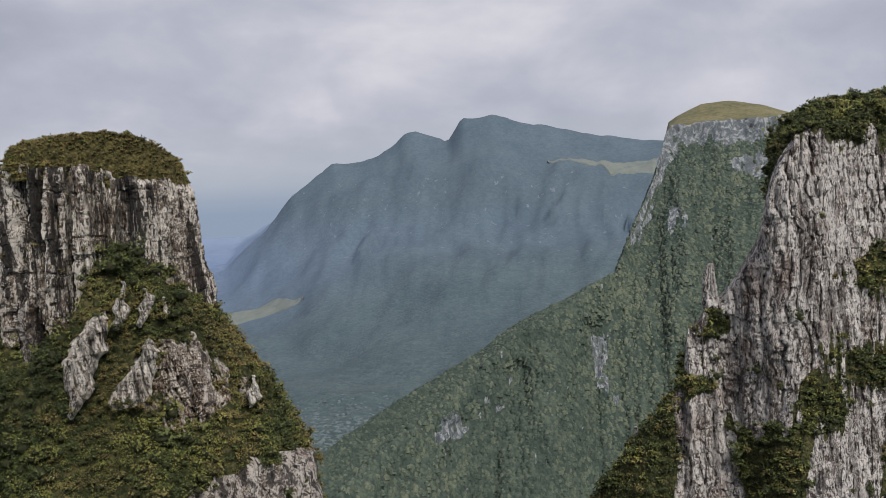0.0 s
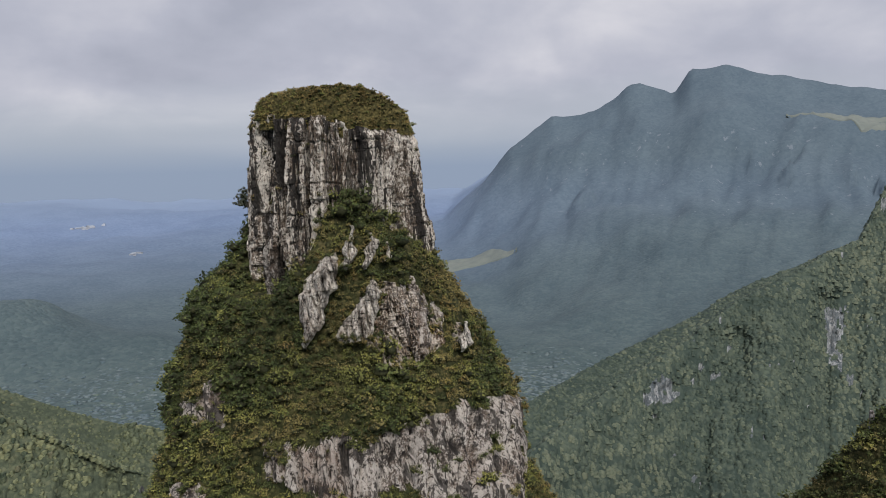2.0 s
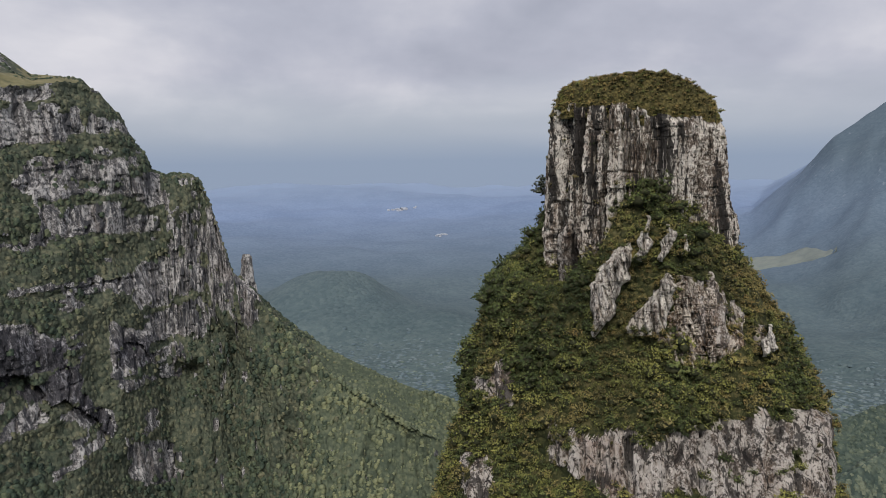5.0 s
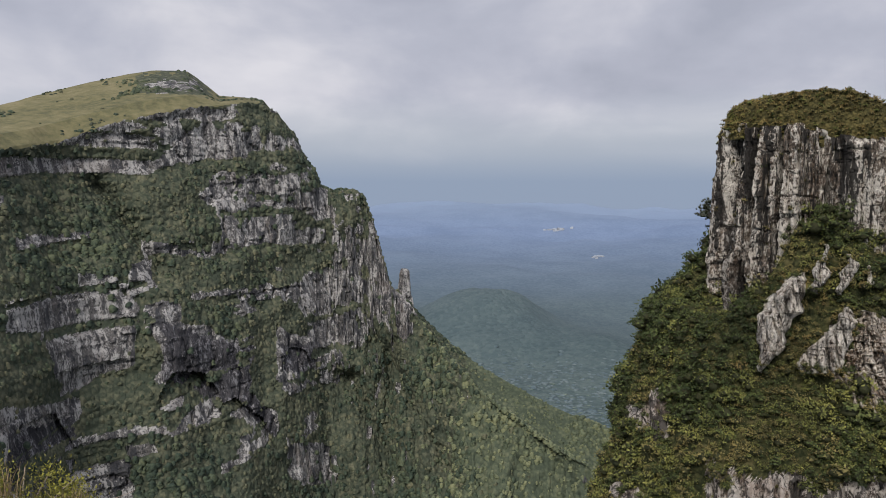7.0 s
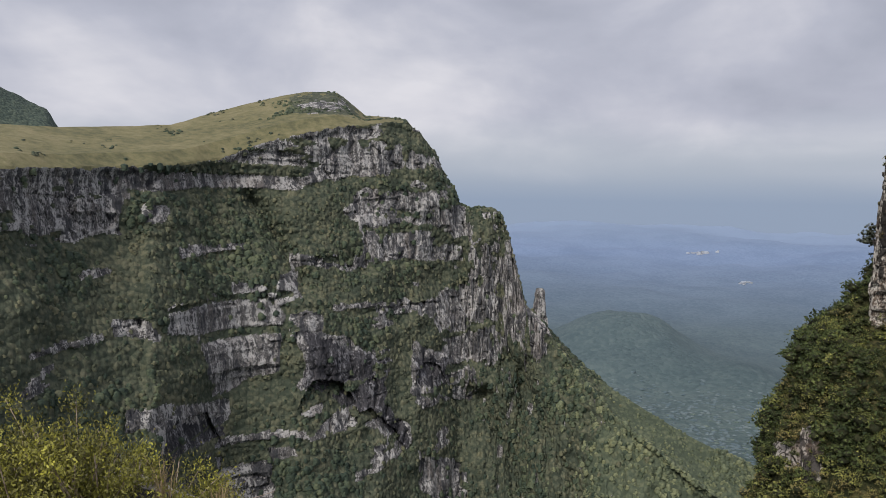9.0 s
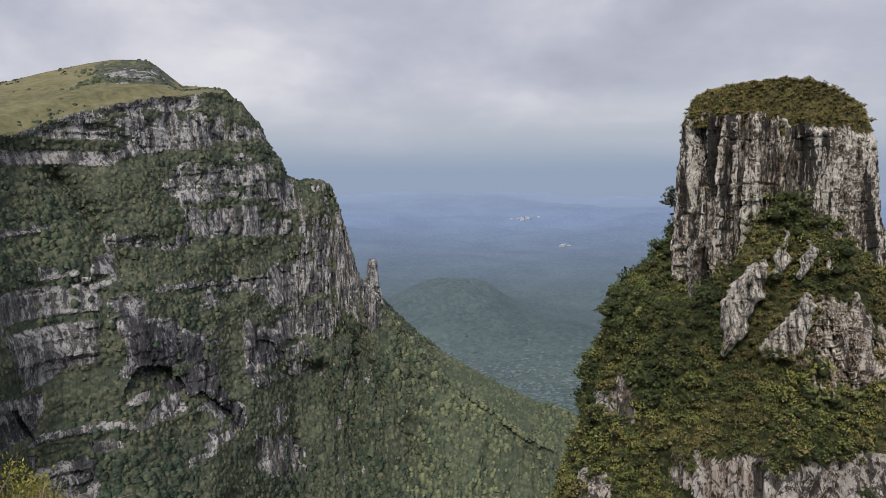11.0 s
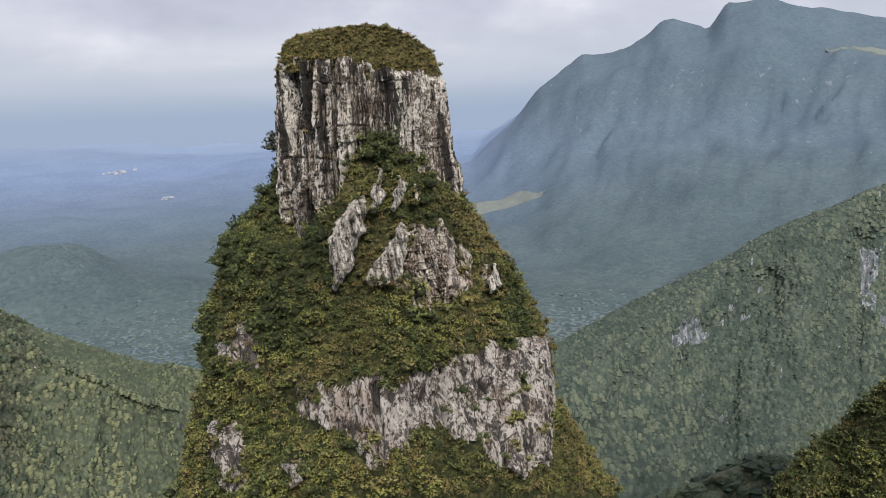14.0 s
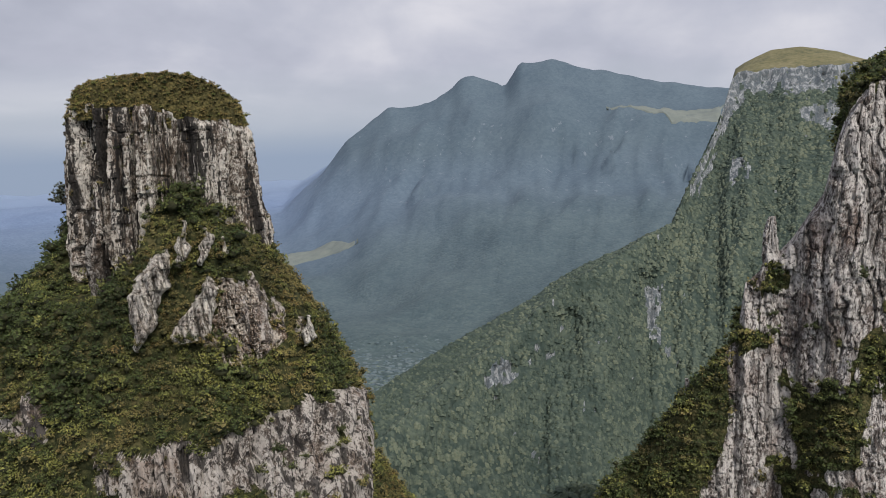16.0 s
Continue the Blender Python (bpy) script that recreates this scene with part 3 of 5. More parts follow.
# ---- the valley and the far country: one sheet ----
def land_height(az, r):
    """Height of the land, in metres, for bearings and distances."""
    d, _ = bearing(az)
    x, y = d[0] * r, d[1] * r
    lr = np.log(r)
    # canyon floor, rising away from the eye to the lowland
    base = np.interp(r, [0, 150, 300, 700, 1100, 1500, 1800, 2500, 3500, 4200, 4900], [-150, -190, -225, -295, -325, -335, -338, -292, -232, -190, -148])
    # round hill out in the lowland
    hill = 92 * np.exp(-((az - 44.5) / 4.6) ** 2 - ((r - 1600) / 230) ** 2) + 62 * np.exp(-((az - 50) / 3.6) ** 2 - ((r - 1640) / 200) ** 2) + 34 * np.exp(-((az - 37) / 3.4) ** 2 - ((r - 1450) / 220) ** 2)
    hill = hill * (1 + 0.25 * fbm(x / 130, y / 130, 0, 33, 4))
    low = np.clip((az - 14) / 8, 0, 1)
    ripple = low * np.clip((r - 2200) / 1500, 0, 1) * 46 * fbm(x / 520, y / 520, 0, 31, 4)
    # mountains under the cloud
    peak = curve(az, [(-40, 3.2), (-15.5, 3.7), (-11.6, 4.5), (-7.6, 5.5), (-3.9, 6.4), (-1.7, 6.2), (-0.5, 4.5), (0.6, 4.9), (1.8, 5.4), (2.6, 5.1), (3.3, 4.4), (5.8, 3.5), (7.9, 3.4), (11.0, 1.2), (13.5, -1.8), (16, -4.2), (20, -5), (40, -6)])
    top = np.tan(np.radians(peak)) * 3000
    start = curve(az, [(-40, 1300), (-10, 1250), (0, 1350), (10, 1750), (16, 2300), (22, 2700)])
    f = np.clip((r - start) / (3000 - start), 0, 1)
    slant = az / 4.2 + r / 800 + 0.5 * vnoise(x / 300, y / 300, 0, 40)
    ridge = 1 - 2 * np.abs(fbm(slant, lr * 1.6, 0, 41, 4))
    gully = 1 + 0.13 * np.sin(np.clip(f * 1.05, 0, 1) * np.pi) * ridge + 0.09 * np.sin(f * np.pi) * (0.3 - np.abs(fbm(az / 0.9 + r / 420, lr * 5, 0, 43, 4)))
    smooth_peak = curve(az, [(-40, 3.2), (-14, 4.0), (-5, 5.2), (0, 4.9), (5, 3.9), (9, 2.4), (13.5, -1.8), (16, -4.2), (20, -5), (40, -6)])
    soft_top = np.tan(np.radians(smooth_peak)) * 3000
    top = soft_top + (top - soft_top) * np.clip((f - 0.78) / 0.2, 0, 1)
    prof = np.interp(f, [0, 0.25, 0.55, 0.72, 0.80, 0.93, 1.0], [0, 0.12, 0.36, 0.55, 0.72, 0.86, 1.0])
    mount = np.clip(top - base, 0, None) * prof * gully
    mount = mount * np.interp(r, [0, 3000, 3500, 4900], [1, 1, 0.9, 0.75])
    band = np.clip((f - 0.45) / 0.08, 0, 1) * np.clip((0.78 - f) / 0.1, 0, 1)
    mount = mount + band * 34 * (np.floor(3 * f + 0.8 * fbm(x / 260, y / 260, 5, 47, 3)) - 3 * f) * np.clip((peak - 0) / 4, 0, 1)
    side = 26 * fbm(x / 160, y / 160, 0, 51, 4) * np.clip((r - 250) / 500, 0, 1)
    return base + hill + ripple + mount + side * np.clip(1 - low * 0.5, 0, 1)


def build_land():
    az = np.concatenate([np.linspace(-178, -36, 40), np.linspace(-34, 64, 330), np.linspace(66, 180, 34)])
    r = np.concatenate([[3.0, 40.0, 110.0], np.geomspace(200, 4900, 230)])
    A, R = np.meshgrid(az, r)
    d, _ = bearing(A)
    Z = land_height(A, R)
    Z = np.where(R < 50, -170.0, Z)
    V = np.stack([d[0] * R, d[1] * R, Z], -1).reshape(-1, 3)
    F = grid_faces(len(r), len(az), wrap=True)[:, ::-1]
    m, w, bsdf = material("valley_forest_and_hazed_country", 0.95)
    pos = w.add("ShaderNodeNewGeometry").outputs["Position"]
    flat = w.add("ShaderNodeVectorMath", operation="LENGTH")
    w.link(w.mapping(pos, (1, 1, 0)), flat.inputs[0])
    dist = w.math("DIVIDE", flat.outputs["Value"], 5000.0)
    cell = w.add("ShaderNodeTexVoronoi", Scale=0.13)
    w.link(pos, cell.inputs["Vector"])
    sepc = w.add("ShaderNodeSeparateColor")
    w.link(cell.outputs["Color"], sepc.inputs[0])
    crown = w.math("SUBTRACT", 1.0, cell.outputs["Distance"])
    tuft = w.math("ADD", w.math("MULTIPLY", sepc.outputs[0], 0.35), w.math("MULTIPLY", w.noise(pos, 0.10, 4.0, 0.65), 0.65))
    wide = w.noise(pos, 0.006, 5.0, 0.6)
    v = w.math("ADD", w.math("MULTIPLY", tuft, 0.5), w.math("MULTIPLY", wide, 0.5))
    # Haze is painted into the base colour: bluer and paler with distance.
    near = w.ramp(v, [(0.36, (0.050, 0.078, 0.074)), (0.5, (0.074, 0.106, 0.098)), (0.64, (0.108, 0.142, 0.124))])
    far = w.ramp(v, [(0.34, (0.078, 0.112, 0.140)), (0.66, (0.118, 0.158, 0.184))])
    haze_blue = w.ramp(v, [(0.40, (0.155, 0.215, 0.335)), (0.60, (0.195, 0.262, 0.395))])
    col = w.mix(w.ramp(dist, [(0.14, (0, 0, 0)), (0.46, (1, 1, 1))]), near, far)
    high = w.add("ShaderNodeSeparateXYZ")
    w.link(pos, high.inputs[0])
    # The painted haze lies thicker on low ground.
    low_haze = w.ramp(w.math("DIVIDE", w.math("ADD", high.outputs[2], 400.0), 800.0), [(0.24, (1, 1, 1)), (0.52, (0.12, 0.12, 0.12))])
    col = w.mix(w.math("MULTIPLY", low_haze, w.ramp(dist, [(0.40, (0, 0, 0)), (0.72, (1, 1, 1))])), col, haze_blue)
    # Outermost land is tinted towards the hazy horizon sky.
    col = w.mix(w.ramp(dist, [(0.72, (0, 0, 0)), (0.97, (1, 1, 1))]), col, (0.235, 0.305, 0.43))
    steep = w.add("ShaderNodeSeparateXYZ")
    w.link(w.add("ShaderNodeNewGeometry").outputs["Normal"], steep.inputs[0])
    crag = w.ramp(w.math("ADD", steep.outputs[2], w.math("MULTIPLY", w.noise(w.mapping(pos, (1, 1, 0.3)), 0.02, 4.0, 0.6), 0.3)), [(0.62, (1, 1, 1)), (0.72, (0, 0, 0))])
    col = w.mix(w.math("MULTIPLY", crag, 0.55), col, (0.17, 0.20, 0.23))
    bare = w.ramp(w.noise(w.mapping(pos, (1, 1, 0.16)), 0.05, 4.0, 0.62), [(0.645, (0, 0, 0)), (0.675, (1, 1, 1))])
    shelf = w.ramp(w.math("DIVIDE", w.math("ADD", high.outputs[2], 400.0), 800.0), [(0.26, (0, 0, 0)), (0.34, (1, 1, 1)), (0.60, (1, 1, 1)), (0.68, (0, 0, 0))])
    col = w.mix(w.math("MULTIPLY", bare, w.math("MULTIPLY", shelf, 0.5)), col, (0.24, 0.27, 0.31))
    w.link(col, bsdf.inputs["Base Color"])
    b = w.add("ShaderNodeBump", Distance=3.5)
    w.link(w.ramp(dist, [(0.15, (0.8, 0.8, 0.8)), (0.36, (0.6, 0.6, 0.6)), (0.50, (0.07, 0.07, 0.07))]), b.inputs["Strength"])
    w.link(w.math("ADD", crown, w.math("MULTIPLY", tuft, 0.8)), b.inputs["Height"])
    w.link(b.outputs[0], bsdf.inputs["Normal"])
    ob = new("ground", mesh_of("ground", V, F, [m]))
    tagged(ob, "forested canyon floor running out to hazy blue lowland and mountains", "landscape", kind="structure")


build_land()


def valley_forest():
    r = np.random.default_rng(61)
    n = 20000
    az = np.concatenate([r.uniform(-13, 21, n * 2 // 3), r.uniform(33, 53, n // 3)])
    d = np.sqrt(r.uniform(480.0 ** 2, 1400.0 ** 2, len(az)))
    keep = r.random(len(d)) < np.interp(d, [480, 900, 1400], [1, 0.9, 0.0])
    az, d = az[keep], d[keep]
    b, _ = bearing(az)
    p = np.stack([b[0] * d, b[1] * d, land_height(az, d) - 0.4], -1)
    # Crowns farther out take the more strongly hazed leaves.
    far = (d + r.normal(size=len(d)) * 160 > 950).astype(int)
    ob = new("valley_forest", scatter("valley_forest", p, r.uniform(3.2, 6.4, len(p)), DOMES_TINY, [LEAF_VALLEY, LEAF_HAZE_FAR], far, squash=(0.28, 0.44), smooth=True, seed=62))
    tagged(ob, "unbroken green forest over the canyon floor, tinted blue for haze", "forest", kind="stuff")


valley_forest()


# ---- left canyon wall with its descending spur ----
def left_wall():
    az = np.concatenate([np.linspace(118, 90.5, 30), np.linspace(90.4, 37, 660), np.linspace(36.4, 20, 30)])
    crest = [(118, 1.0), (86, 1.65), (79.2, 2.0), (75.6, 2.6), (74, 3.3), (71.8, 4.1), (67.9, 5.0), (64.3, 5.5), (62.3, 5.6), (61.2, 4.75), (60.1, 3.35), (59.5, 1.75), (58.8, 0.9), (58.6, 0.1), (57.8, -0.7), (55.9, -0.5),
             (55.3, -0.9), (54.6, -2.75), (53.9, -5.3), (53.3, -7.6), (51.9, -9.0), (50.8, -10.6), (48.9, -13.0), (46.7, -15.3), (44.2, -17.1), (42.1, -18.5), (39.9, -19.8), (37.8, -20.6), (28, -25), (20, -29)]
    reach = [(118, 330), (90, 330), (80, 385), (70, 440), (62, 480), (58, 500), (55, 488), (53, 466), (50, 446), (46, 428), (40, 404), (30, 370), (20, 345)]
    sky = [(118, 4.2), (86, 4.35), (78.9, 4.85), (76.9, 5.55), (73.7, 6.55), (71.4, 7.15), (69.7, 7.5), (67.4, 7.6), (66.7, 7.1), (65.3, 6.0), (63.8, 5.95), (62.5, 5.7)] + [(a, e - 0.9) for a, e in crest if a < 61.5]
    mid = [(a, e * 0.8 + curve(a, crest) * 0.2 - (0.35 if a > 64 else 0)) for a, e in sky]
    lip = [(a, e * 0.35 + curve(a, crest) * 0.65) for a, e in sky]
    rim_bands = [(118, 82.3, 9, 9, -7, -2.8), (82.7, 75.2, 3.5, 3.5, 0.0, 1.1), (76, 70.2, 2.9, 3.6, 0.8, 0.9), (70.7, 63.4, 3.6, 4.3, 0.9, 1.7), (75.2, 64.2, 4.5, 5.6, 4.0, 4.7),
                 (65.5, 62.2, 4.1, 3.9, 1.6, 2.5), (62.2, 59.7, 4.0, 3.1, 2.6, 2.2), (63.8, 57.6, 0.7, 1.4, -1.4, -3.1), (66.2, 63.2, 0.4, 0.7, -1.6, -1.2), (65.6, 57.1, -1.6, -1.3, -4.6, -4.5), (57.4, 53.1, -3.3, -2.9, -8.1, -10.1)]
    middle_bands = [(70.8, 65, -4.1, -4.1, -5.6, -5.1), (65.3, 59, -8.3, -6.9, -8.9, -8.2), (59.9, 53.2, -6.6, -6.0, -9.5, -8.4), (79.3, 75.6, -7.9, -7.2, -9.4, -9.7), (76.5, 71.3, -6.6, -8.1, -14.7, -13.2), (75.2, 72.3, -5.5, -6.5, -8.0, -8.5),
                    (80.5, 79.2, -0.8, -0.9, -2.4, -2.3), (78.4, 73.9, -3.6, -3.1, -4.5, -3.9), (71.8, 69.8, -5.5, -5.3, -8.3, -7.5), (70.3, 68.1, -8.7, -8.9, -10.2, -9.9), (82.6, 80, -9.0, -9.2, -9.6, -9.9)]
    low_bands = [(82, 75.3, -14.5, -14.5, -16.3, -16.2), (79.7, 75.6, -15.8, -15.4, -19.1, -20.1), (75.8, 71.8, -17, -17.5, -22, -22), (69.9, 63.4, -9.3, -11.4, -13.9, -16.7), (65.3, 61.6, -13.1, -16.5, -16.2, -18.4), (61.6, 58.9, -10.7, -11.4, -14, -14),
                 (59.5, 56.7, -12.1, -11.9, -14, -14.8), (59.5, 55.2, -10, -9.3, -12.3, -11.9), (53.2, 51.5, -7.2, -9.2, -11.6, -11.4), (55.3, 53.1, -8.1, -8.4, -11.6, -10.5), (61, 57.6, -18.1, -18.6, -21.3, -21.3)]
    # First patch is dark seepage; the others paint shade beneath the overhangs.
    seep_shade = [(69.9, 63.4, -9.6, -11.8, -13.9, -16.7), (79.7, 75.6, -16.2, -15.6, -21, -21), (61.6, 58.9, -11.7, -11.8, -14, -14), (65.0, 62.0, -13.6, -16.6, -15.6, -18.2)]
    V, F, m, isback = canyon_wall(crest, reach, -265.0, [(14, lip), (60, mid), (110, sky), (150, 0.15), (260, 0.4)], rim_bands + middle_bands + low_bands, az, 290, (0.10, 0.72), 10.0, (3.6, 1.9), 100, warp=0.34, frag=0.55, strata=0.5, stray_in=0.22, crest_step=0.8 * np.clip((az - 48) / 4, 0.05, 1),
                                  gully=(3.5, 34.0, 0.5), ravines=[(73.8, 0.6, 69.6, -6.0, 0.9, 13.0), (57.0, -13.5, 52.0, -24.0, 1.1, 12.0), (54.5, -11.0, 49.0, -22.0, 0.8, 9.0)],
                                  hollows=[(70.2, 65.4, -13.2, -13.8, 2.4, 13.0), (65.8, 61.7, -14.6, -17.8, 1.3, 7.0), (79.9, 75.4, -16.2, -15.2, 2.6, 8.0), (61.5, 58.9, -11.8, -11.9, 1.9, 4.0), (66, 59.0, -8.3, -7.0, 0.5, 2.5)])
    lawn = np.tile(0.5 * (az[1:] + az[:-1]), len(F) // (len(az) - 1)) > 62.5
    index = np.where(isback & lawn, 2, np.where(~isback & (m > 0.5), 0, 1))
    c = V[F].mean(1)
    ca, ce = np.degrees(np.arctan2(-c[:, 0], c[:, 1])), np.degrees(np.arctan2(c[:, 2] - EYE, np.hypot(c[:, 0], c[:, 1])))
    crag = inside(ca, ce, [(70.2, 66.4, 6.9, 7.2, 6.0, 6.3)]) + 0.45 * fbm(c[:, 0] / 5, c[:, 1] / 5, 0, 79, 4)
    index = np.where(isback & (crag > 0.22), 0, np.where(isback & lawn & (crag > -0.5) & (ce > 6.0), 1, index))
    # Ground of the spur switches to the painted sunlit scrub.
    index = np.where((index == 1) & (ca + 2.0 * fbm(c[:, 0] / 20, c[:, 1] / 20, c[:, 2] / 20, 74, 3) < 48), 3, index)
    dim_patch = inside(ca, ce, seep_shade) + 0.7 * fbm(c[:, 0] / 6, c[:, 1] / 6, c[:, 2] / 25, 73, 3)
    index = np.where((index == 0) & (dim_patch > 0.1), 4, index)
    wall = thing("canyon_wall_north", "grey basalt canyon wall with wooded ledges and grassy plateau", "cliff", "structure")
    part("cliff_face", mesh_of("cliff_face", V, F, [ROCK_MID, SCRUB_MID, GRASS, SCRUB_SUN_TINT, ROCK_SEEP_SHADE], index, False), wall)
    green = np.clip(1 - m * 1.6, 0.045, 1) * np.where(isback & lawn, 0.0, 1)
    ctr = V[F].mean(1)
    copse = fbm(ctr[:, 0] / 18, ctr[:, 1] / 18, 0, 78, 4) + 0.22 * (ctr[:, 2] > 52)
    green = np.where(isback & lawn, np.clip((copse - 0.34) * 4, 0.001, 0.8), green)
    p, _ = sow(V, F, green, 0.16, 5)
    rr = np.random.default_rng(5)
    far = np.hypot(p[:, 0], p[:, 1])
    p = p[((p[:, 2] - EYE) / far > -0.52) & (p[:, 1] > -60)]
    grove = fbm(p[:, 0] / 28, p[:, 1] / 28, p[:, 2] / 28, 77, 4)
    keep = rr.random(len(p)) < np.clip(0.55 + 0.9 * grove, 0.2, 1)
    p, grove = p[keep], grove[keep]
    s = 0.84 * rr.uniform(0.7, 1.35, len(p)) * (1 + 1.0 * np.clip(grove + 0.15, 0, 0.9)) * rr.uniform(0.8, 1.5, len(p))
    s = s * np.where((p[:, 2] > 22) & (np.hypot(p[:, 0], p[:, 1]) > 395) & (grove < 2), 0.75, 1)
    pick = (grove + rr.normal(size=len(p)) * 0.18 < -0.02).astype(int)
    # Spur trees likewise take the painted sunlit leaves.
    pick = np.where(np.degrees(np.arctan2(-p[:, 0], p[:, 1])) + 3 * rr.normal(size=len(p)) < 48, 2, pick)
    ob = new("cliff_trees", scatter("cliff_trees", p, s, DOMES_FAR, [LEAF_MID, LEAF_MID_DRY, LEAF_SUN_TINT], pick, smooth=True, seed=6))
    tagged(ob, "dark green trees crowding the ledges of the canyon wall", "trees", kind="stuff")


left_wall()


# ---- dark hill far behind the grassy plateau, its top lost in cloud ----
def plateau_hill():
    az = np.linspace(112, 84, 120)
    crest = curve(az, [(112, 8.5), (96, 8.2), (91, 7.6), (89, 6.6), (87.2, 5.75), (86.5, 5.4), (86.0, 4.4), (85.4, 3.6), (84, 3.2)]) + 0.10 * fbm(az * 1.7, 0, 0, 151, 4)
    V = []
    for f in np.linspace(0, 1, 40):
        r = 780 + 240 * (1 - f) + 12 * fbm(az / 2, f * 4, 0, 152, 4)
        d, _ = bearing(az)
        V.append(np.stack([d[0] * r, d[1] * r, EYE + r * np.tan(np.radians(crest - 7.5 * f ** 1.3))], -1))
    for fall in (0, 60):
        V.insert(0, V[0] + (d[0].reshape(-1, 1) * 90 * np.array((1, 0, 0)) + d[1].reshape(-1, 1) * 90 * np.array((0, 1, 0))) - (0, 0, fall))
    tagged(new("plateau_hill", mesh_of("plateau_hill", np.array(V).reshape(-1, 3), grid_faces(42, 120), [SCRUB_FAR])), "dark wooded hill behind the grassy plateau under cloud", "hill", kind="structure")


plateau_hill()


# ---- right massif and its long forested ridge ----
def right_massif():
    az = np.linspace(-44, 22, 480)
    crest = [(-44, 4.6), (-25.7, 4.8), (-22.6, 4.9), (-18, 4.9), (-16.6, 4.8), (-16.2, 4.2), (-15.5, 1.6), (-14.6, -0.4), (-13.7, -2.4), (-12.4, -5.5), (-10.4, -6.5),
             (-8.7, -7.7), (-6.1, -9.1), (-4.4, -10.3), (-2.2, -12.3), (0, -13.8), (4.4, -16.8), (8, -19.6), (12, -23), (22, -29)]
    # the slope keeps one even face: its distance at eye level, carried up or down to each crest
    level = [(-44, 880), (-20, 868), (-14.6, 852), (-12.4, 836), (-10.4, 800), (-3.5, 735), (3.6, 679), (12, 601), (22, 547)]
    reach = [(a, curve(a, level) / (1 - 0.9 * math.tan(radians(curve(a, crest))))) for a in np.arange(-44, 22.1, 0.25)]
    sky = [(-44, 4.6), (-25.7, 4.9), (-24.4, 5.0), (-22.6, 5.7), (-20.5, 6.2), (-18.6, 6.1), (-17.0, 5.4), (-16.4, 5.0)] + [(a, e - 0.8) for a, e in crest if a > -16]
    mid = [(a, 0.5 * e + 0.5 * curve(a, crest)) for a, e in sky]
    cliffs = [(-44, -15.8, 9, 9, 3.0, 3.7), (-16.5, -13.6, 9, 9, 2.4, -4.0), (-23.6, -20.8, 2.9, 2.4, 1.2, 1.3), (-11.7, -10.6, -10.4, -10.6, -15, -14), (-0.6, 0.9, -15, -15, -17, -17),
              (-18, -16, -1.5, -1.5, -2.4, -2.4)]
    V, F, m, isback = canyon_wall(crest, reach, -330.0, [(40, mid), (90, sky), (160, 0.1), (320, 0.5)], cliffs, az, 160, (0.80, 0.98), 8.0, (7.0, 2.6), 200, warp=0.6, crest_step=1.0, stray_at=0.56, frag=0.6, strata=0.5, gully=(9.0, 58.0, 0.55), uneven=0.1,
                                  ravines=[(-10.5, -8.6, -11.0, -23, 0.7, 20.0), (-5.2, -11.5, -2.6, -23, 0.9, 14.0), (-1.0, -15.0, 3.0, -24, 0.8, 10.0)])
    lawn = np.tile(0.5 * (az[1:] + az[:-1]), len(F) // (len(az) - 1)) < -15.6
    index = np.where(isback & lawn, 2, np.where(~isback & (m > 0.5), 0, 1))
    wall = thing("canyon_wall_east", "far table mountain with a basalt rim and forested ridge", "mountain", "structure")
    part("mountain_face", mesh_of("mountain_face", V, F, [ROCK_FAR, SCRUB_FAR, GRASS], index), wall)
    green = np.clip(1 - m * 1.6, 0.02, 1) * np.where(isback & lawn, 0, 1)
    p, _ = sow(V, F, green, 0.085, 15)
    rr = np.random.default_rng(15)
    p = p[((p[:, 2] - EYE) / np.hypot(p[:, 0], p[:, 1]) > -0.50) & (p[:, 0] < 0.46 * p[:, 1])]
    s = rr.uniform(1.2, 2.7, len(p)) * rr.uniform(0.8, 1.3, len(p))
    p[:, 2] -= 0.2 * s
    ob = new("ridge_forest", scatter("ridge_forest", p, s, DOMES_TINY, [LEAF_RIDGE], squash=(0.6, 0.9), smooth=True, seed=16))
    tagged(ob, "dense green forest over the long ridge", "forest", kind="stuff")


right_massif()


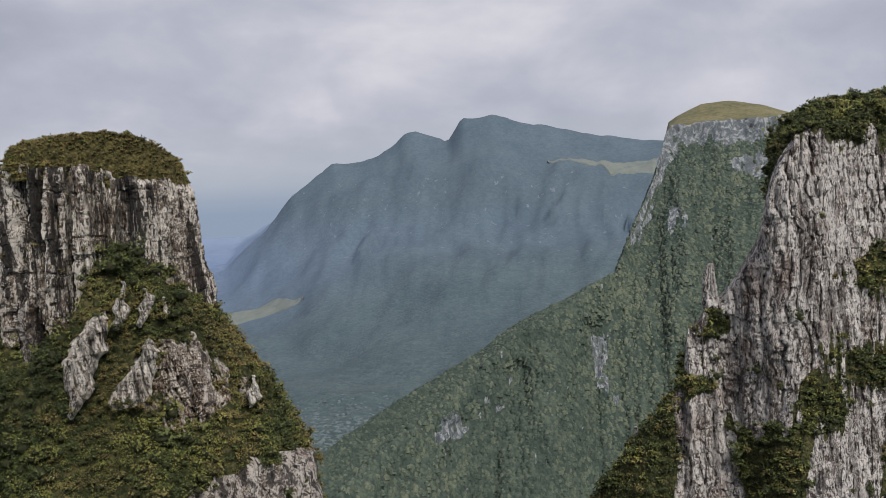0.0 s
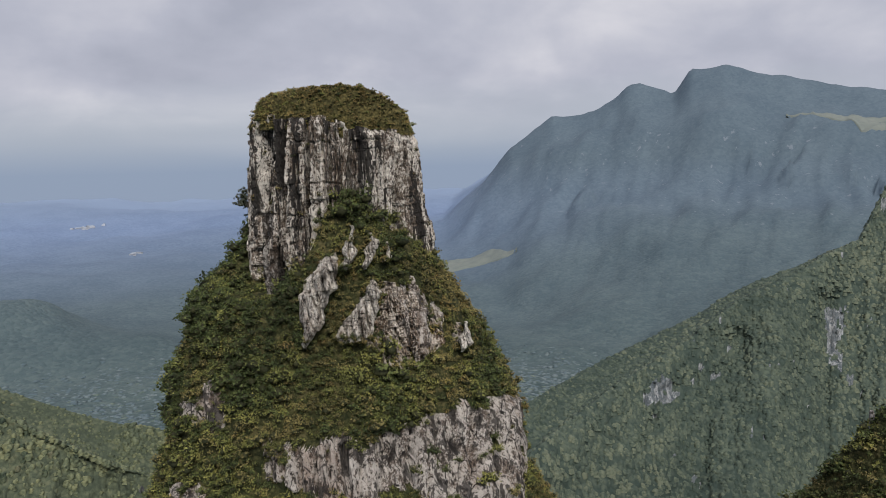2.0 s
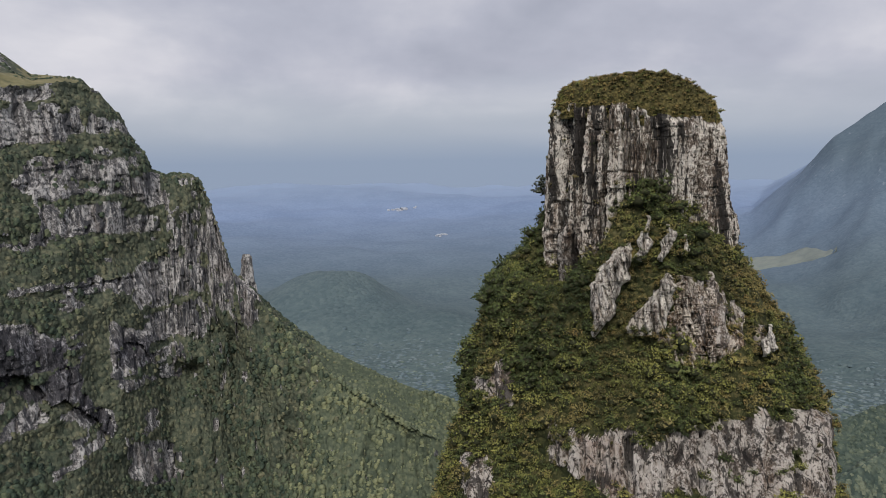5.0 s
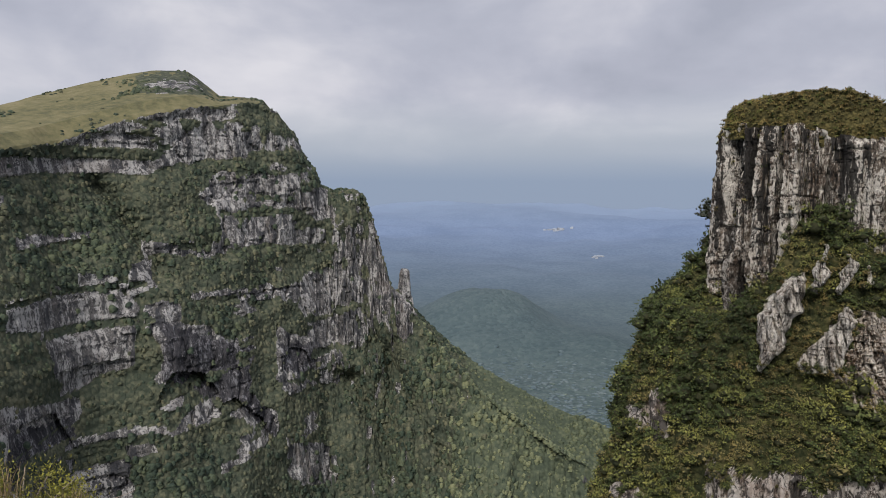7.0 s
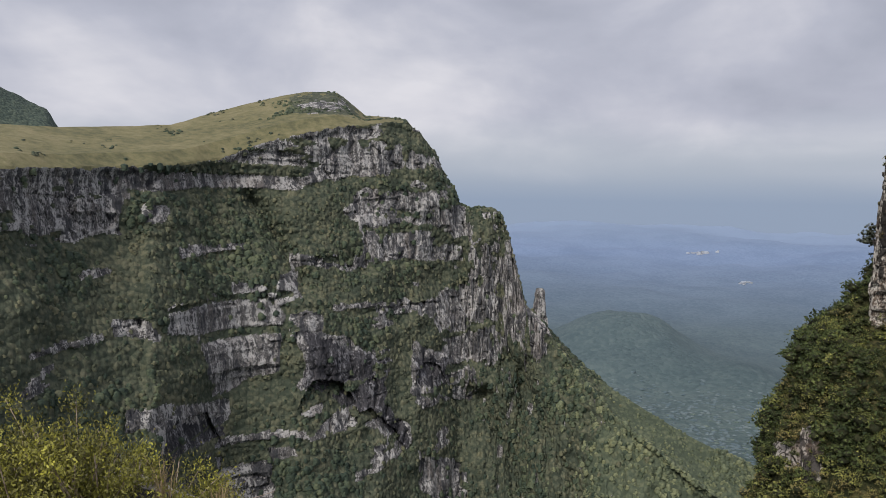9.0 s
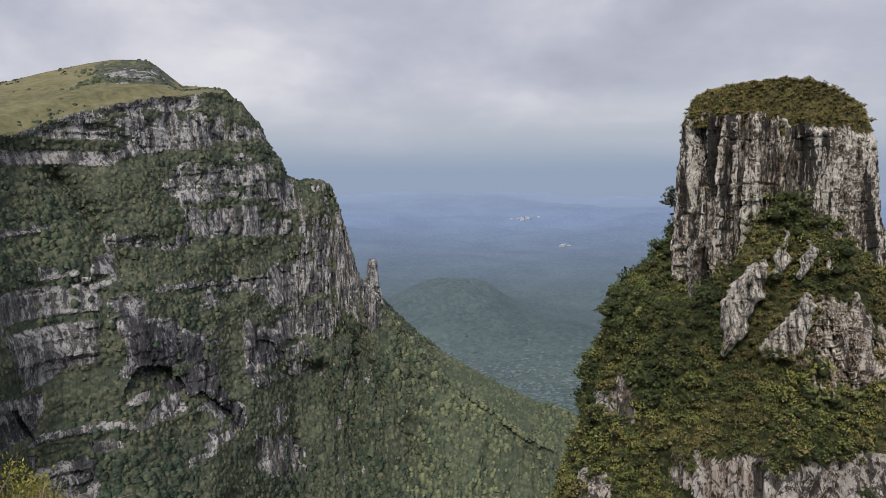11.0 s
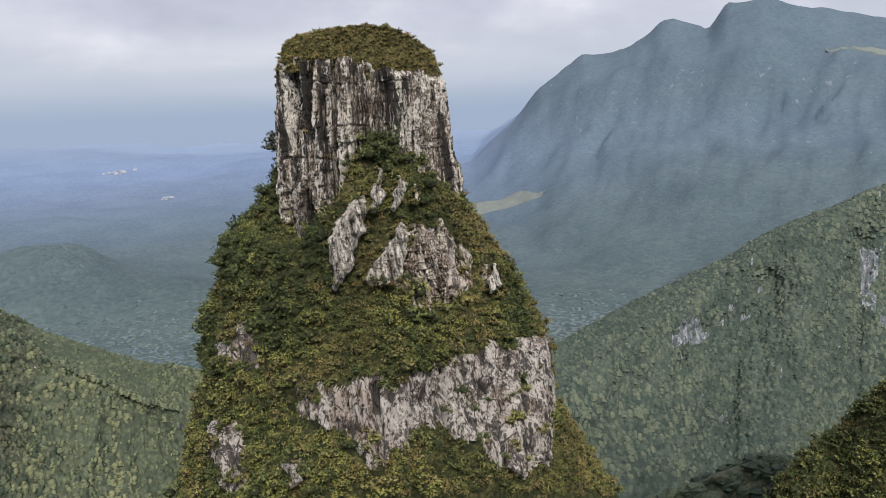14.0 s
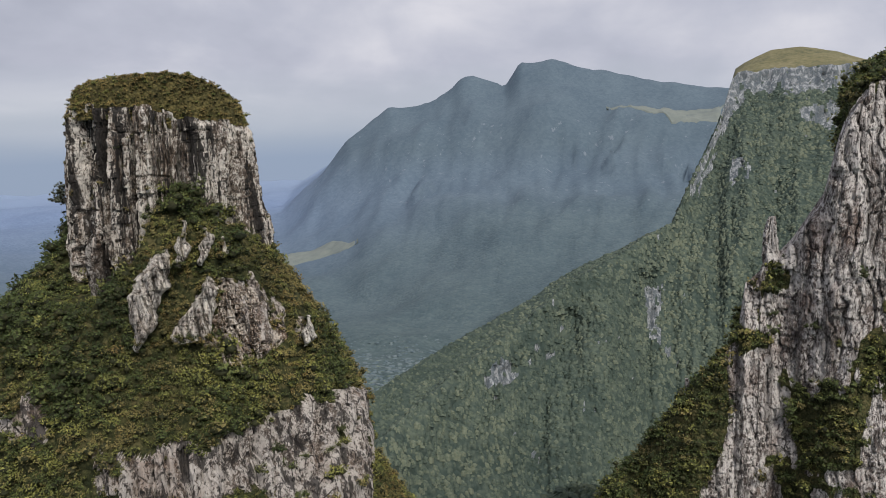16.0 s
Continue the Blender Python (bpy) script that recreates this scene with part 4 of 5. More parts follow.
# ---- near right cliff ----
def near_cliff():
    az = np.concatenate([np.linspace(-38, -32, 40), np.linspace(-31.9, -6, 390)])
    crest = [(-52, 6.5), (-30, 5.0), (-27.7, 4.7), (-26, 4.4), (-24.6, 3.7), (-23.5, 2.4), (-22.9, 0.4), (-22.1, -3.3), (-20.3, -6.3), (-18.3, -8.6), (-17.3, -9.6), (-16.8, -13.6), (-13.6, -17.3), (-11.5, -19.7), (-9.8, -21.8), (-6, -26)]
    reach = [(-38, 270), (-30, 205), (-26, 184), (-24, 179), (-22, 178), (-18, 176), (-14, 172), (-6, 164)]
    near_back, mid_back, far_back = ([(a, e + (up if a < -23.4 else down)) for a, e in crest] for up, down in ((0.35, -0.8), (1.0, -3.0), (0.7, -9.0)))
    ledges = [(-52, -23.9, 9, 9, 1.8, 3.6), (-31.5, -28, -3.2, -3.6, -6.6, -6.2), (-20.6, -17.2, -7.6, -8.0, -9.6, -9.8), (-25.4, -21.2, -15, -15.4, -21, -22), (-27.6, -24.8, -12, -12.4, -15, -15),
              (-32, -27.4, -10.2, -10.6, -13, -13), (-16.4, -6, -12, -12, -18.4, -46), (-32, -29.3, -17, -17, -20, -20)]
    V, F, m, isback = canyon_wall(crest, reach, -120.0, [(4, near_back), (14, mid_back), (45, far_back), (110, 0.5)], ledges, az, 320, (0.10, 0.55), 3.6, (3.0, 0.75), 300, inverse=True, stray_in=0.30, warp=1.5, crest_step=2.2, frag=1.3, squat=2.6)
    bearings = np.tile(0.5 * (az[1:] + az[:-1]), len(F) // (len(az) - 1))
    m = np.where(isback, np.where((bearings > -23.2) & (bearings < -17.2), 1.0, 0.0), m)
    index = np.where(m > 0.45, 0, 1)
    wall = thing("canyon_wall_south", "pale lichened basalt cliff with shrubs on its ledges", "cliff", "structure")
    part("cliff_face", mesh_of("cliff_face", V, F, [ROCK_PALE, SCRUB], index, False), wall)
    ctr = V[F].mean(1)
    seen = (np.hypot(ctr[:, 0], ctr[:, 1]) < 215) & (ctr[:, 2] > -88) & (np.degrees(np.arctan2(-ctr[:, 0], ctr[:, 1])) > -33)
    green = np.clip(1 - m * 1.7, 0.004, 1) * np.where(seen, 1, 0.05)
    p, f = sow(V, F, green, 0.55, 25)
    rr = np.random.default_rng(25)
    s = rr.uniform(0.7, 2.2, len(p)) * rr.uniform(0.8, 1.15, len(p))
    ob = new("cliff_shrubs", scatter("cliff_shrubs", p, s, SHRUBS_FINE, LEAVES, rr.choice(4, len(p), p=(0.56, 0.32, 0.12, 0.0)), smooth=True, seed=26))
    tagged(ob, "olive and green shrubs on the pale cliff", "shrubs", kind="stuff")


near_cliff()


# ---- the free-standing rock tower ----
STACK_AZ, STACK_D = 24.0, 130.0
ALONG, ACROSS = bearing(STACK_AZ)


def stack_place(a, b, z):
    """World places from metres across, metres beyond and height over the eye."""
    return np.stack([ALONG[0] * (STACK_D + b) + ACROSS[0] * a, ALONG[1] * (STACK_D + b) + ACROSS[1] * a, z + EYE], -1)


def plan(theta, left, right, front, rear, n):
    """Radius of a boxy round outline with its own reach on each side; theta 0: across to the right, -90: towards the eye."""
    c, s = np.cos(theta), np.sin(theta)
    wide, deep = np.where(c > 0, right, left), np.where(s > 0, rear, front)
    return (np.abs(c / wide) ** n + np.abs(s / deep) ** n) ** (-1 / n)


def in_poly(a, z, poly):
    """Signed nearness to a convex outline in the (across, height) plane, positive inside."""
    best = np.full(np.shape(a), 99.0)
    n = len(poly)
    area = sum(poly[i][0] * poly[(i + 1) % n][1] - poly[(i + 1) % n][0] * poly[i][1] for i in range(n))
    for i in range(n):
        (x0, y0), (x1, y1) = poly[i], poly[(i + 1) % n]
        d = ((x1 - x0) * (z - y0) - (y1 - y0) * (a - x0)) / math.hypot(x1 - x0, y1 - y0)
        best = np.minimum(best, d if area > 0 else -d)
    return best


def skirt_left(z):
    return curve(z, [(-130, 72), (-85, 43), (-71, 37.4), (-62, 34), (-56, 31.9), (-48, 31), (-44, 30), (-42, 28), (-34, 28), (-31, 27), (-25, 24.6), (-22, 24.6), (-17, 20), (-12.5, 17), (-9, 13.6), (0, 10)])


def skirt_right(z):
    return curve(z, [(-130, 74), (-85, 50), (-73, 43.5), (-63, 39.5), (-56, 35), (-52, 31.6), (-41.5, 30.6), (-36, 29), (-27, 25), (-20.5, 21), (-14.6, 17), (-8, 12), (0, 8)])


def skirt_front(z):
    return curve(z, [(-130, 80), (-85, 52), (-72, 44), (-62, 38.5), (-46, 36.5), (-42, 33), (-34, 28.5), (-30, 26.5), (-20, 21.5), (-13, 18), (-6, 13.2), (0, 9)])


SKIRT_ROUND = 2.35


def rock_plate(name, poly, thick, seed, mat):
    """A slab of jointed rock lying on the skirt: its outline as seen in (across, height) and how far it stands out."""
    n, k = (120, 100) if name == "broken_face" else (72, 70)
    zs = np.linspace(max(p[1] for p in poly), min(p[1] for p in poly), k)
    V = []
    edges = [(poly[i], poly[(i + 1) % len(poly)]) for i in range(len(poly))]
    for i, z in enumerate(zs):
        xs = [x0 + (x1 - x0) * (z - z0) / (z1 - z0) for (x0, z0), (x1, z1) in edges if z0 != z1 and min(z0, z1) - 1e-6 <= z <= max(z0, z1) + 1e-6]
        block = np.array([math.floor(z / 1.7)], np.int64)
        step = (1.2 if name == "broken_face" else 0.5) * (hashed(block, block * 0, block * 0, seed + 7)[0] - 0.5)
        wob = 1.1 if name == "broken_face" else 0.5
        lo, hi = min(xs) + wob * vnoise(z * 0.8, 0, 0, seed) + step, max(xs) + wob * vnoise(z * 0.8, 5, 0, seed) + 1.3 * step
        t = np.linspace(0, np.pi, n)
        half, mid = max(0.3, 0.5 * (hi - lo)), 0.5 * (hi + lo)
        a = mid - half * np.sign(np.cos(t)) * np.abs(np.cos(t)) ** 0.85
        f = i / (k - 1)
        swell = thick * min(1.0, (f + 0.02) * 5) ** 0.5 * min(1.0, (1.03 - f) * 7) ** 0.5
        squat = 2.3 if name == "broken_face" else 1.2
        rel = 1.0 * columns(a + 0.2 * z, z * squat, 1.5, seed) + 0.5 * columns(a + 0.05 * z, z * squat, 0.6, seed + 1) + 0.4 * fbm(a / 2.4, z / 2.4, 0, seed + 2, 4)
        b = np.full(n, -20.0)
        for _ in range(4):
            sc = (STACK_D + b) / STACK_D
            W = np.where(a > 0, skirt_right(z * sc), skirt_left(z * sc))
            b = -skirt_front(z * sc) * np.clip(1 - np.abs(a * sc / W) ** SKIRT_ROUND, 0.02, 1) ** (1 / SKIRT_ROUND)
        across = (a - lo) / max(hi - lo, 0.1)
        crown = np.where(across < 0.42, across / 0.42, 1 - 0.75 * (across - 0.42) / 0.58) if name == "leaning_slab" else 1.0
        b = b + (2.3 if name == "broken_face" else 1.5) - (swell * (0.45 + 0.55 * crown) + 1.2) * np.abs(np.sin(t)) ** 0.4 - rel * np.sin(t) * (1.1 if name == "broken_face" else 0.75)
        sc = (STACK_D + b) / STACK_D
        V.append(stack_place(a * sc, b, z * sc))
    return mesh_of(name, np.array(V).reshape(-1, 3), grid_faces(k, n), [mat], smooth=False)


SHOULDERS = [("leaning_slab", [(-0.9, -13.9), (0.3, -15.0), (0.1, -17.5), (-1.1, -21.4), (-2.9, -26.0), (-5.4, -30.2), (-6.4, -29.2), (-6.9, -24), (-6.3, -19.2), (-2.9, -15.4)], 3.2, 601),
             ("rock_fin", [(5.9, -10.8), (6.8, -11.6), (6.4, -14.4), (4.9, -17.0), (4.2, -16.6), (4.6, -13.3)], 2.2, 611),
             ("rock_fin", [(2.6, -9.4), (3.4, -11.6), (3.1, -14.5), (1.6, -17.0), (0.5, -16.6), (1.3, -12.4)], 2.4, 621),
             ("rock_fin", [(8.6, -12.4), (9.4, -13.2), (9.2, -15.4), (8.2, -15.8)], 1.2, 625),
             ("leaning_slab", [(5.9, -18.8), (6.9, -19.6), (6.6, -24.0), (4.9, -29.4), (0.4, -29.6), (-1.2, -28.4), (0.7, -25.2), (3.6, -22.6), (4.6, -20.0)], 2.0, 635),
             ("broken_face", [(6.9, -19.2), (9.8, -19.4), (13.3, -21.4), (15.8, -24.6), (17.3, -27.8), (19.0, -30.6), (14.2, -34.2), (10.0, -34.9), (4.6, -30.4), (6.0, -25.0)], 0.9, 631),
             ("rock_fin", [(21.6, -26.8), (22.4, -27.6), (23.6, -30.6), (21.2, -32.2), (20.6, -29.5)], 1.6, 641),
             ("rock_fin", [(-17.4, -60.8), (-14.7, -61.2), (-13.8, -64.3), (-15.5, -65.6)], 1.2, 651)]


def build_stack():
    stack = thing("rock_stack", "tall pale basalt tower standing free in a forested canyon", "rock stack")
    th = np.concatenate([np.linspace(-3.5, 0.36, 540, endpoint=False), np.linspace(0.36, 2 * np.pi - 3.5, 60, endpoint=False)])
    arc = th * 15.0
    edge = lambda a: curve(a, [(-14, 8.0), (-12.4, 8.4), (-6, 8.3), (-1, 7.9), (3, 6.3), (9, 5.7), (15, 4.6)])
    tower_wide = lambda z: (curve(z, [(-40, 15.5), (-19.5, 14.0), (-8, 13.9), (-0.5, 13.8), (9, 12.9)]), curve(z, [(-40, 21), (-12.7, 16.6), (-7.8, 15.8), (-3, 14.9), (5, 14.1), (9, 13.6)]))
    rows, V, kind = 220, [], []
    # main columns from left to right: left edge, depth, turn to the left (+) or right (-), dark or pale
    slabs = [(-30, -0.2, 0.0, 0), (-12.9, -1.3, 0.5, 1), (-10.3, 0.1, 0.2, 0), (-8.8, -0.7, 0.5, 1), (-7.5, 0.7, -0.1, 0), (-4.7, -0.9, 0.3, 1), (-3.8, 0.9, -0.1, 0), (-0.6, 0.2, -0.3, 0),
             (1.1, -0.7, 0.3, 0), (3.0, -0.2, -0.3, 0), (4.7, 0.8, -0.05, 0), (9.8, -2.6, 0.0, 1), (10.9, 0.1, 0.3, 0), (12.9, 0.2, -0.3, 0)]
    left_edge, depth, turn, dim = (np.array(q, float) for q in zip(*slabs))
    wide = np.append(np.diff(left_edge), 4.0)
    # narrow clefts and hollows between them: middle, half width, depth, foot, head
    clefts = [(-9.75, 1.0, 8.0, -40, -10.0), (-4.1, 0.28, 2.2, -40, 9), (2.7, 0.40, 2.6, -7, 3.5), (10.4, 0.45, 2.6, -7, 6), (-8.2, 0.25, 1.6, -40, 9), (6.9, 0.18, 0.9, -40, 4),
              (-12.8, 0.3, 1.6, -12, 9), (-0.7, 0.22, 1.2, -40, 9), (-6.2, 0.15, 0.8, -40, 4), (-1.9, 0.16, 0.9, 0.5, 7.0), (0.4, 0.2, 0.9, -3, 8), (12.2, 0.2, 1.3, -6, 5)]
    for i in range(rows):
        f = i / (rows - 1)
        z = 9.0 - 36.0 * f
        l, r = tower_wide(z)
        rad = plan(th, l, r, 11.5, 12.5, 3.0)
        a = rad * np.cos(th)
        rim = edge(a) + 0.9 * (hashed(np.floor(arc / 1.9).astype(np.int64), np.zeros(len(th), np.int64), np.zeros(len(th), np.int64), 409) - 0.75) + 0.4 * fbm(arc / 1.1, 0, 0, 410, 2)
        zz = rim - (rim + 27) * f
        seen = a * STACK_D / (STACK_D + rad * np.sin(th))
        q = seen - 0.065 * zz * np.clip(-seen / 9, -1, 1) + 0.22 * vnoise(seen / 3, zz / 3.2, 1, 405) + 0.12 * vnoise(seen, zz / 0.9, 2, 406)
        k = np.clip(np.searchsorted(left_edge, q, side="right") - 1, 0, len(slabs) - 1)
        within = (q - left_edge[k]) / wide[k]
        front = np.sin(th) < 0
        story = np.floor(zz / 6.0 + 3 * hashed(k, k * 0, k * 0, 412)).astype(np.int64)
        rel = np.where(front, depth[k] + 1.1 * turn[k] * (within - 0.5) * np.minimum(wide[k], 3.0) + 0.7 * (hashed(k, story, k * 0, 413) - 0.5), 0)
        rel = rel + 0.5 * fbm(arc / 7, zz / 16, 0, 401, 3) + 0.45 * columns(arc, zz, 1.9, 402) + 0.26 * columns(arc, zz, 0.75, 403) + 0.10 * fbm(arc / 0.6, zz / 0.9, 0, 404, 2)
        for mid, half, deep, zlo, zhi in clefts:
            rel = rel - front * deep * np.exp(-((q - mid) / (half * np.clip((zhi - zz) / 5.0, 0.25, 1))) ** 4) * np.clip((zz - zlo) / 2, 0, 1) * np.clip((zhi - zz) / 2.5, 0, 1)
        # one long level crack under the brow, and shorter ones
        for level, q0, q1 in ((3.9, -8.0, 1.0), (-2.2, -3.8, 1.2), (4.6, 4.6, 7.5), (-7.4, -7.6, -4.4)):
            rel = rel - front * 0.5 * np.exp(-((zz - level + 0.07 * q + 0.2 * vnoise(q, 0, 0, 414)) / 0.16) ** 2) * ((q > q0) & (q < q1))
        rad = rad - 0.35 + rel * np.clip(f * 30, 0.25, 1)
        V.append(stack_place(rad * np.cos(th), rad * np.sin(th), zz))
        # Stained columns and streaks; dark also paints shade into grooves and the deep cleft.
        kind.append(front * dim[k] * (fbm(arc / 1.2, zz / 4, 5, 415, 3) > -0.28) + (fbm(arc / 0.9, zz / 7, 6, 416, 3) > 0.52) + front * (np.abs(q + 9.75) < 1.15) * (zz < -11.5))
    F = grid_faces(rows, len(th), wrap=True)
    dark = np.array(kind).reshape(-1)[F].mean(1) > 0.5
    part("tower", mesh_of("tower", np.array(V).reshape(-1, 3), F, [ROCK, ROCK_STAIN_SHADE], dark.astype(int), smooth=False), stack, "sheer columned rock tower streaked white and black")
    # mound on top
    rows2, V2 = 34, []
    th2 = np.linspace(0, 2 * np.pi, 160, endpoint=False)
    for i in range(rows2):
        s = 1 - i / (rows2 - 1)
        l, r = tower_wide(8)
        rad = plan(th2, l - 0.5, r - 0.5, 10.5, 11.8, 3.0) * s
        a = rad * np.cos(th2)
        dome = curve(a, [(-13.5, 9.0), (-12.4, 10.0), (-11, 10.8), (-8, 11.5), (-3, 12.2), (1.5, 12.5), (5, 12.0), (8, 10.8), (10.8, 9.2), (13, 7.3), (14.2, 5.8)])
        inward = plan(th2, l - 0.5, r - 0.5, 10.5, 11.8, 3.0) * (1 - s)
        zz = edge(a) - 2.2 + (dome - edge(a) + 2.2) * np.clip(inward / 1.2, 0, 1) ** 0.6 + 0.3 * fbm(a / 3, rad * np.sin(th2) / 3, 0, 411, 3) * (1 - s)
        V2.append(stack_place(a, rad * np.sin(th2), zz))
    V2 = np.array(V2).reshape(-1, 3)
    F2 = grid_faces(rows2, len(th2), wrap=True)
    part("summit_mound", mesh_of("summit_mound", V2, F2, [SUMMIT]), stack, "shrub-covered summit mound")
    # skirt of steep green slopes with cliff bands below
    left, right, front = skirt_left, skirt_right, skirt_front
    head = lambda t: curve(np.mod(t + np.pi / 2, 2 * np.pi) - np.pi, [(-3.1416, -5.4), (-2.75, -6), (-2.2, -10), (-1.57, -12.5), (0, -14), (1.2, -9), (1.57, -11), (2.0, -20.5), (2.6, -22.5), (2.85, -16.5), (3.0, -10), (3.1416, -5.4)])
    bands = [[(-15, -46.3), (-10, -45.7), (-4, -48.0), (4, -47.4), (9, -45.2), (17, -42.2), (31.5, -40.6), (33, -64), (22, -62), (20, -57.2), (9, -56.5), (7, -61), (-3, -61.5), (-14, -51)],
             [(-28.4, -39.6), (-25.2, -37.4), (-21.4, -35.2), (-21.4, -42.8), (-28.4, -42.6)], [(-32.4, -53), (-28.6, -51.6), (-24.8, -53.7), (-24.6, -64.4), (-28.4, -66.6), (-31.8, -62.7)],
             [(6.8, -19.5), (10, -18.6), (14, -20.4), (17.6, -26.4), (18.6, -31.2), (12.8, -33.4), (6.1, -30.6), (0.7, -29.6), (2.4, -24.2)],
             [(20.5, -27.5), (23, -28), (23, -31), (20.5, -31)], [(-17.4, -60.8), (-14.7, -61.2), (-13.6, -64.3), (-15.5, -65.6)], [(6, -74), (11, -73), (12, -86), (5, -86)]]
    rows3, V3, rockm = 230, [], []
    thb = np.concatenate([np.linspace(-3.5, 0.36, 450, endpoint=False), np.linspace(0.36, 2 * np.pi - 3.5, 90, endpoint=False)])
    arcb = thb * 28.0
    top = head(thb)
    V3.append(stack_place(9.0 * np.cos(thb), 8.0 * np.sin(thb), top + 1.5))
    rockm.append(np.zeros(len(thb)))
    for i in range(rows3):
        f = i / (rows3 - 1)
        z = (top + 2.5) * (1 - f ** 1.15) + -125.0 * f ** 1.15
        rad = plan(thb, left(z), right(z), front(z), front(z) * 1.05, SKIRT_ROUND)
        l, r = tower_wide(z)
        a = rad * np.cos(thb)
        px = a * STACK_D / (STACK_D + rad * np.sin(thb))
        pz = z * STACK_D / (STACK_D + rad * np.sin(thb))
        wa, wz = px + 1.6 * fbm(a / 5, z / 5, 0, 421, 4), pz + 2.6 * fbm(a / 3.0, z / 7, 3, 422, 4)
        d = np.max([in_poly(wa, wz, b) if len(b) < 12 else np.minimum(np.minimum(curve(wa, b[:7]) - wz, wz - curve(wa, [(-14, -52.4), (-9, -55.2), (-4.5, -57), (-2, -62.4), (1, -63.4), (3, -59.4), (5, -62), (7.6, -57.4), (13, -58.4), (19, -61), (23, -67.5), (33, -66)])), np.minimum(wa + 15, 33.5 - wa)) for b in bands], axis=0)
        facing = np.sin(thb) < 0.25
        rearrock = np.clip(fbm(a / 9, z / 12, 7, 424, 4) * 3 - 0.6, 0, 1)
        m = np.where(facing, np.clip(0.5 + d / 0.8, 0, 1), rearrock)
        stray = fbm(arcb / 2.5, z / 4, 1, 425, 4) + 0.55 * np.clip(fbm(arcb / 3.2, z / 26, 2, 435, 3), 0, 1)
        m = np.clip(m - np.clip((stray - 0.5) * 4, 0, 1), 0, 1)
        upright = np.where(np.sin(thb) < 0, px * 0.9, arcb)
        rel = 1.0 * fbm(arcb / 9, z / 9, 0, 426, 4) + m * (0.35 + 1.0 * columns(upright, z * 0.7, 5.2, 437) + 0.8 * columns(upright, z * 0.7, 2.4, 427) + 0.3 * columns(upright, z, 0.9, 428)) + 0.12 * fbm(arcb / 0.8, z / 0.9, 0, 429, 2)
        rad = rad - 1.5 + rel
        V3.append(stack_place(rad * np.cos(thb), rad * np.sin(thb), z))
        rockm.append(m)
    V3 = np.array(V3).reshape(-1, 3)
    F3 = grid_faces(rows3 + 1, len(thb), wrap=True)
    m3 = np.array(rockm).reshape(-1)[F3].mean(1)
    part("skirt", mesh_of("skirt", V3, F3, [ROCK_BAND, SCRUB], np.where(m3 > 0.5, 0, 1), False), stack, "steep shrubby slope broken by pale cliff bands")
    ledge_points = []
    for name, poly, thick, seed in SHOULDERS:
        me = rock_plate(name, poly, thick, seed, ROCK_RUST if name == "broken_face" else ROCK_SLAB)
        part(name, me, stack)
        co = np.empty(3 * len(me.vertices), np.float32)
        me.vertices.foreach_get("co", co)
        n, k = (120, 100) if name == "broken_face" else (72, 70)
        FP, VP = grid_faces(k, n), co.reshape(-1, 3).astype(float)
        across_, down_ = FP[:, 0] % n / (n - 1), FP[:, 0] // n / (k - 1)
        cP = VP[FP].mean(1)
        brush = np.clip((np.abs(across_ - 0.5) - 0.40) * 12, 0, 1) + np.clip((down_ - 0.86) * 8, 0, 1) + np.clip((fbm(cP[:, 0] / 2.2, cP[:, 1] / 2.2, cP[:, 2] / 2.2, seed + 9, 3) - 0.28) * 4, 0, 1)
        ledge_points.append(sow(VP, FP, np.clip(brush, 0, 1), 1.0, seed)[0])
    # shrubs: small and golden on the summit, picked darker towards the left, more olive elsewhere
    rr = np.random.default_rng(45)
    p1, _ = sow(V2, F2, np.ones(len(F2)), 6.0, 46)
    s1 = rr.uniform(0.25, 0.6, len(p1)) * np.where(rr.random(len(p1)) < 0.06, 1.7, 1)
    ctr = V3[F3].mean(1)
    beyond = ctr[:, 0] * ALONG[0] + ctr[:, 1] * ALONG[1] - STACK_D
    nook = fbm(ctr[:, 0] / 2.5, ctr[:, 1] / 2.5, ctr[:, 2] / 4.0, 433, 3)
    seen = np.clip(1 - m3 * 1.8, np.clip((nook - 0.22) * 1.8, 0.02, 0.6), 1) * np.where((beyond < 6) & (ctr[:, 2] > -84), 1, np.where(beyond < 14, 0.15, 0.03))
    seen[:len(thb)] *= 0.35
    p2, _ = sow(V3, F3, seen, 1.3, 47)
    steep = (p2[:, 2] - EYE) / np.hypot(p2[:, 0], p2[:, 1])
    p2 = p2[(p2[:, 2] > -98) & ((steep > -0.53) | (rr.random(len(p2)) < 0.03))]
    hl = p2[:, 2] - EYE
    across = p2[:, 0] * ACROSS[0] + p2[:, 1] * ACROSS[1]
    bare = np.max([in_poly(across * 1.22, hl * 1.22, poly) for _, poly, _, _ in SHOULDERS], axis=0) > 0.9 + 1.2 * rr.normal(size=len(p2))
    keep = ~bare | (rr.random(len(p2)) < 0.22)
    p2, hl, across = p2[keep], hl[keep], across[keep]
    lush = fbm(across / 7, hl / 7, 0, 431, 4) + np.where(across < -4, 0.30, 0) + np.where(across < -12, 0.25, 0) - np.where(hl > -30, 0.12, 0)
    s2 = rr.uniform(0.55, 1.25, len(p2)) * (1 + 0.7 * np.clip(lush, -0.2, 0.9)) * np.where(rr.random(len(p2)) < 0.16, rr.uniform(1.3, 1.9, len(p2)), 1.0)
    p2[:, 2] -= 0.15 * s2
    tone = lush + rr.normal(size=len(p2)) * 0.38
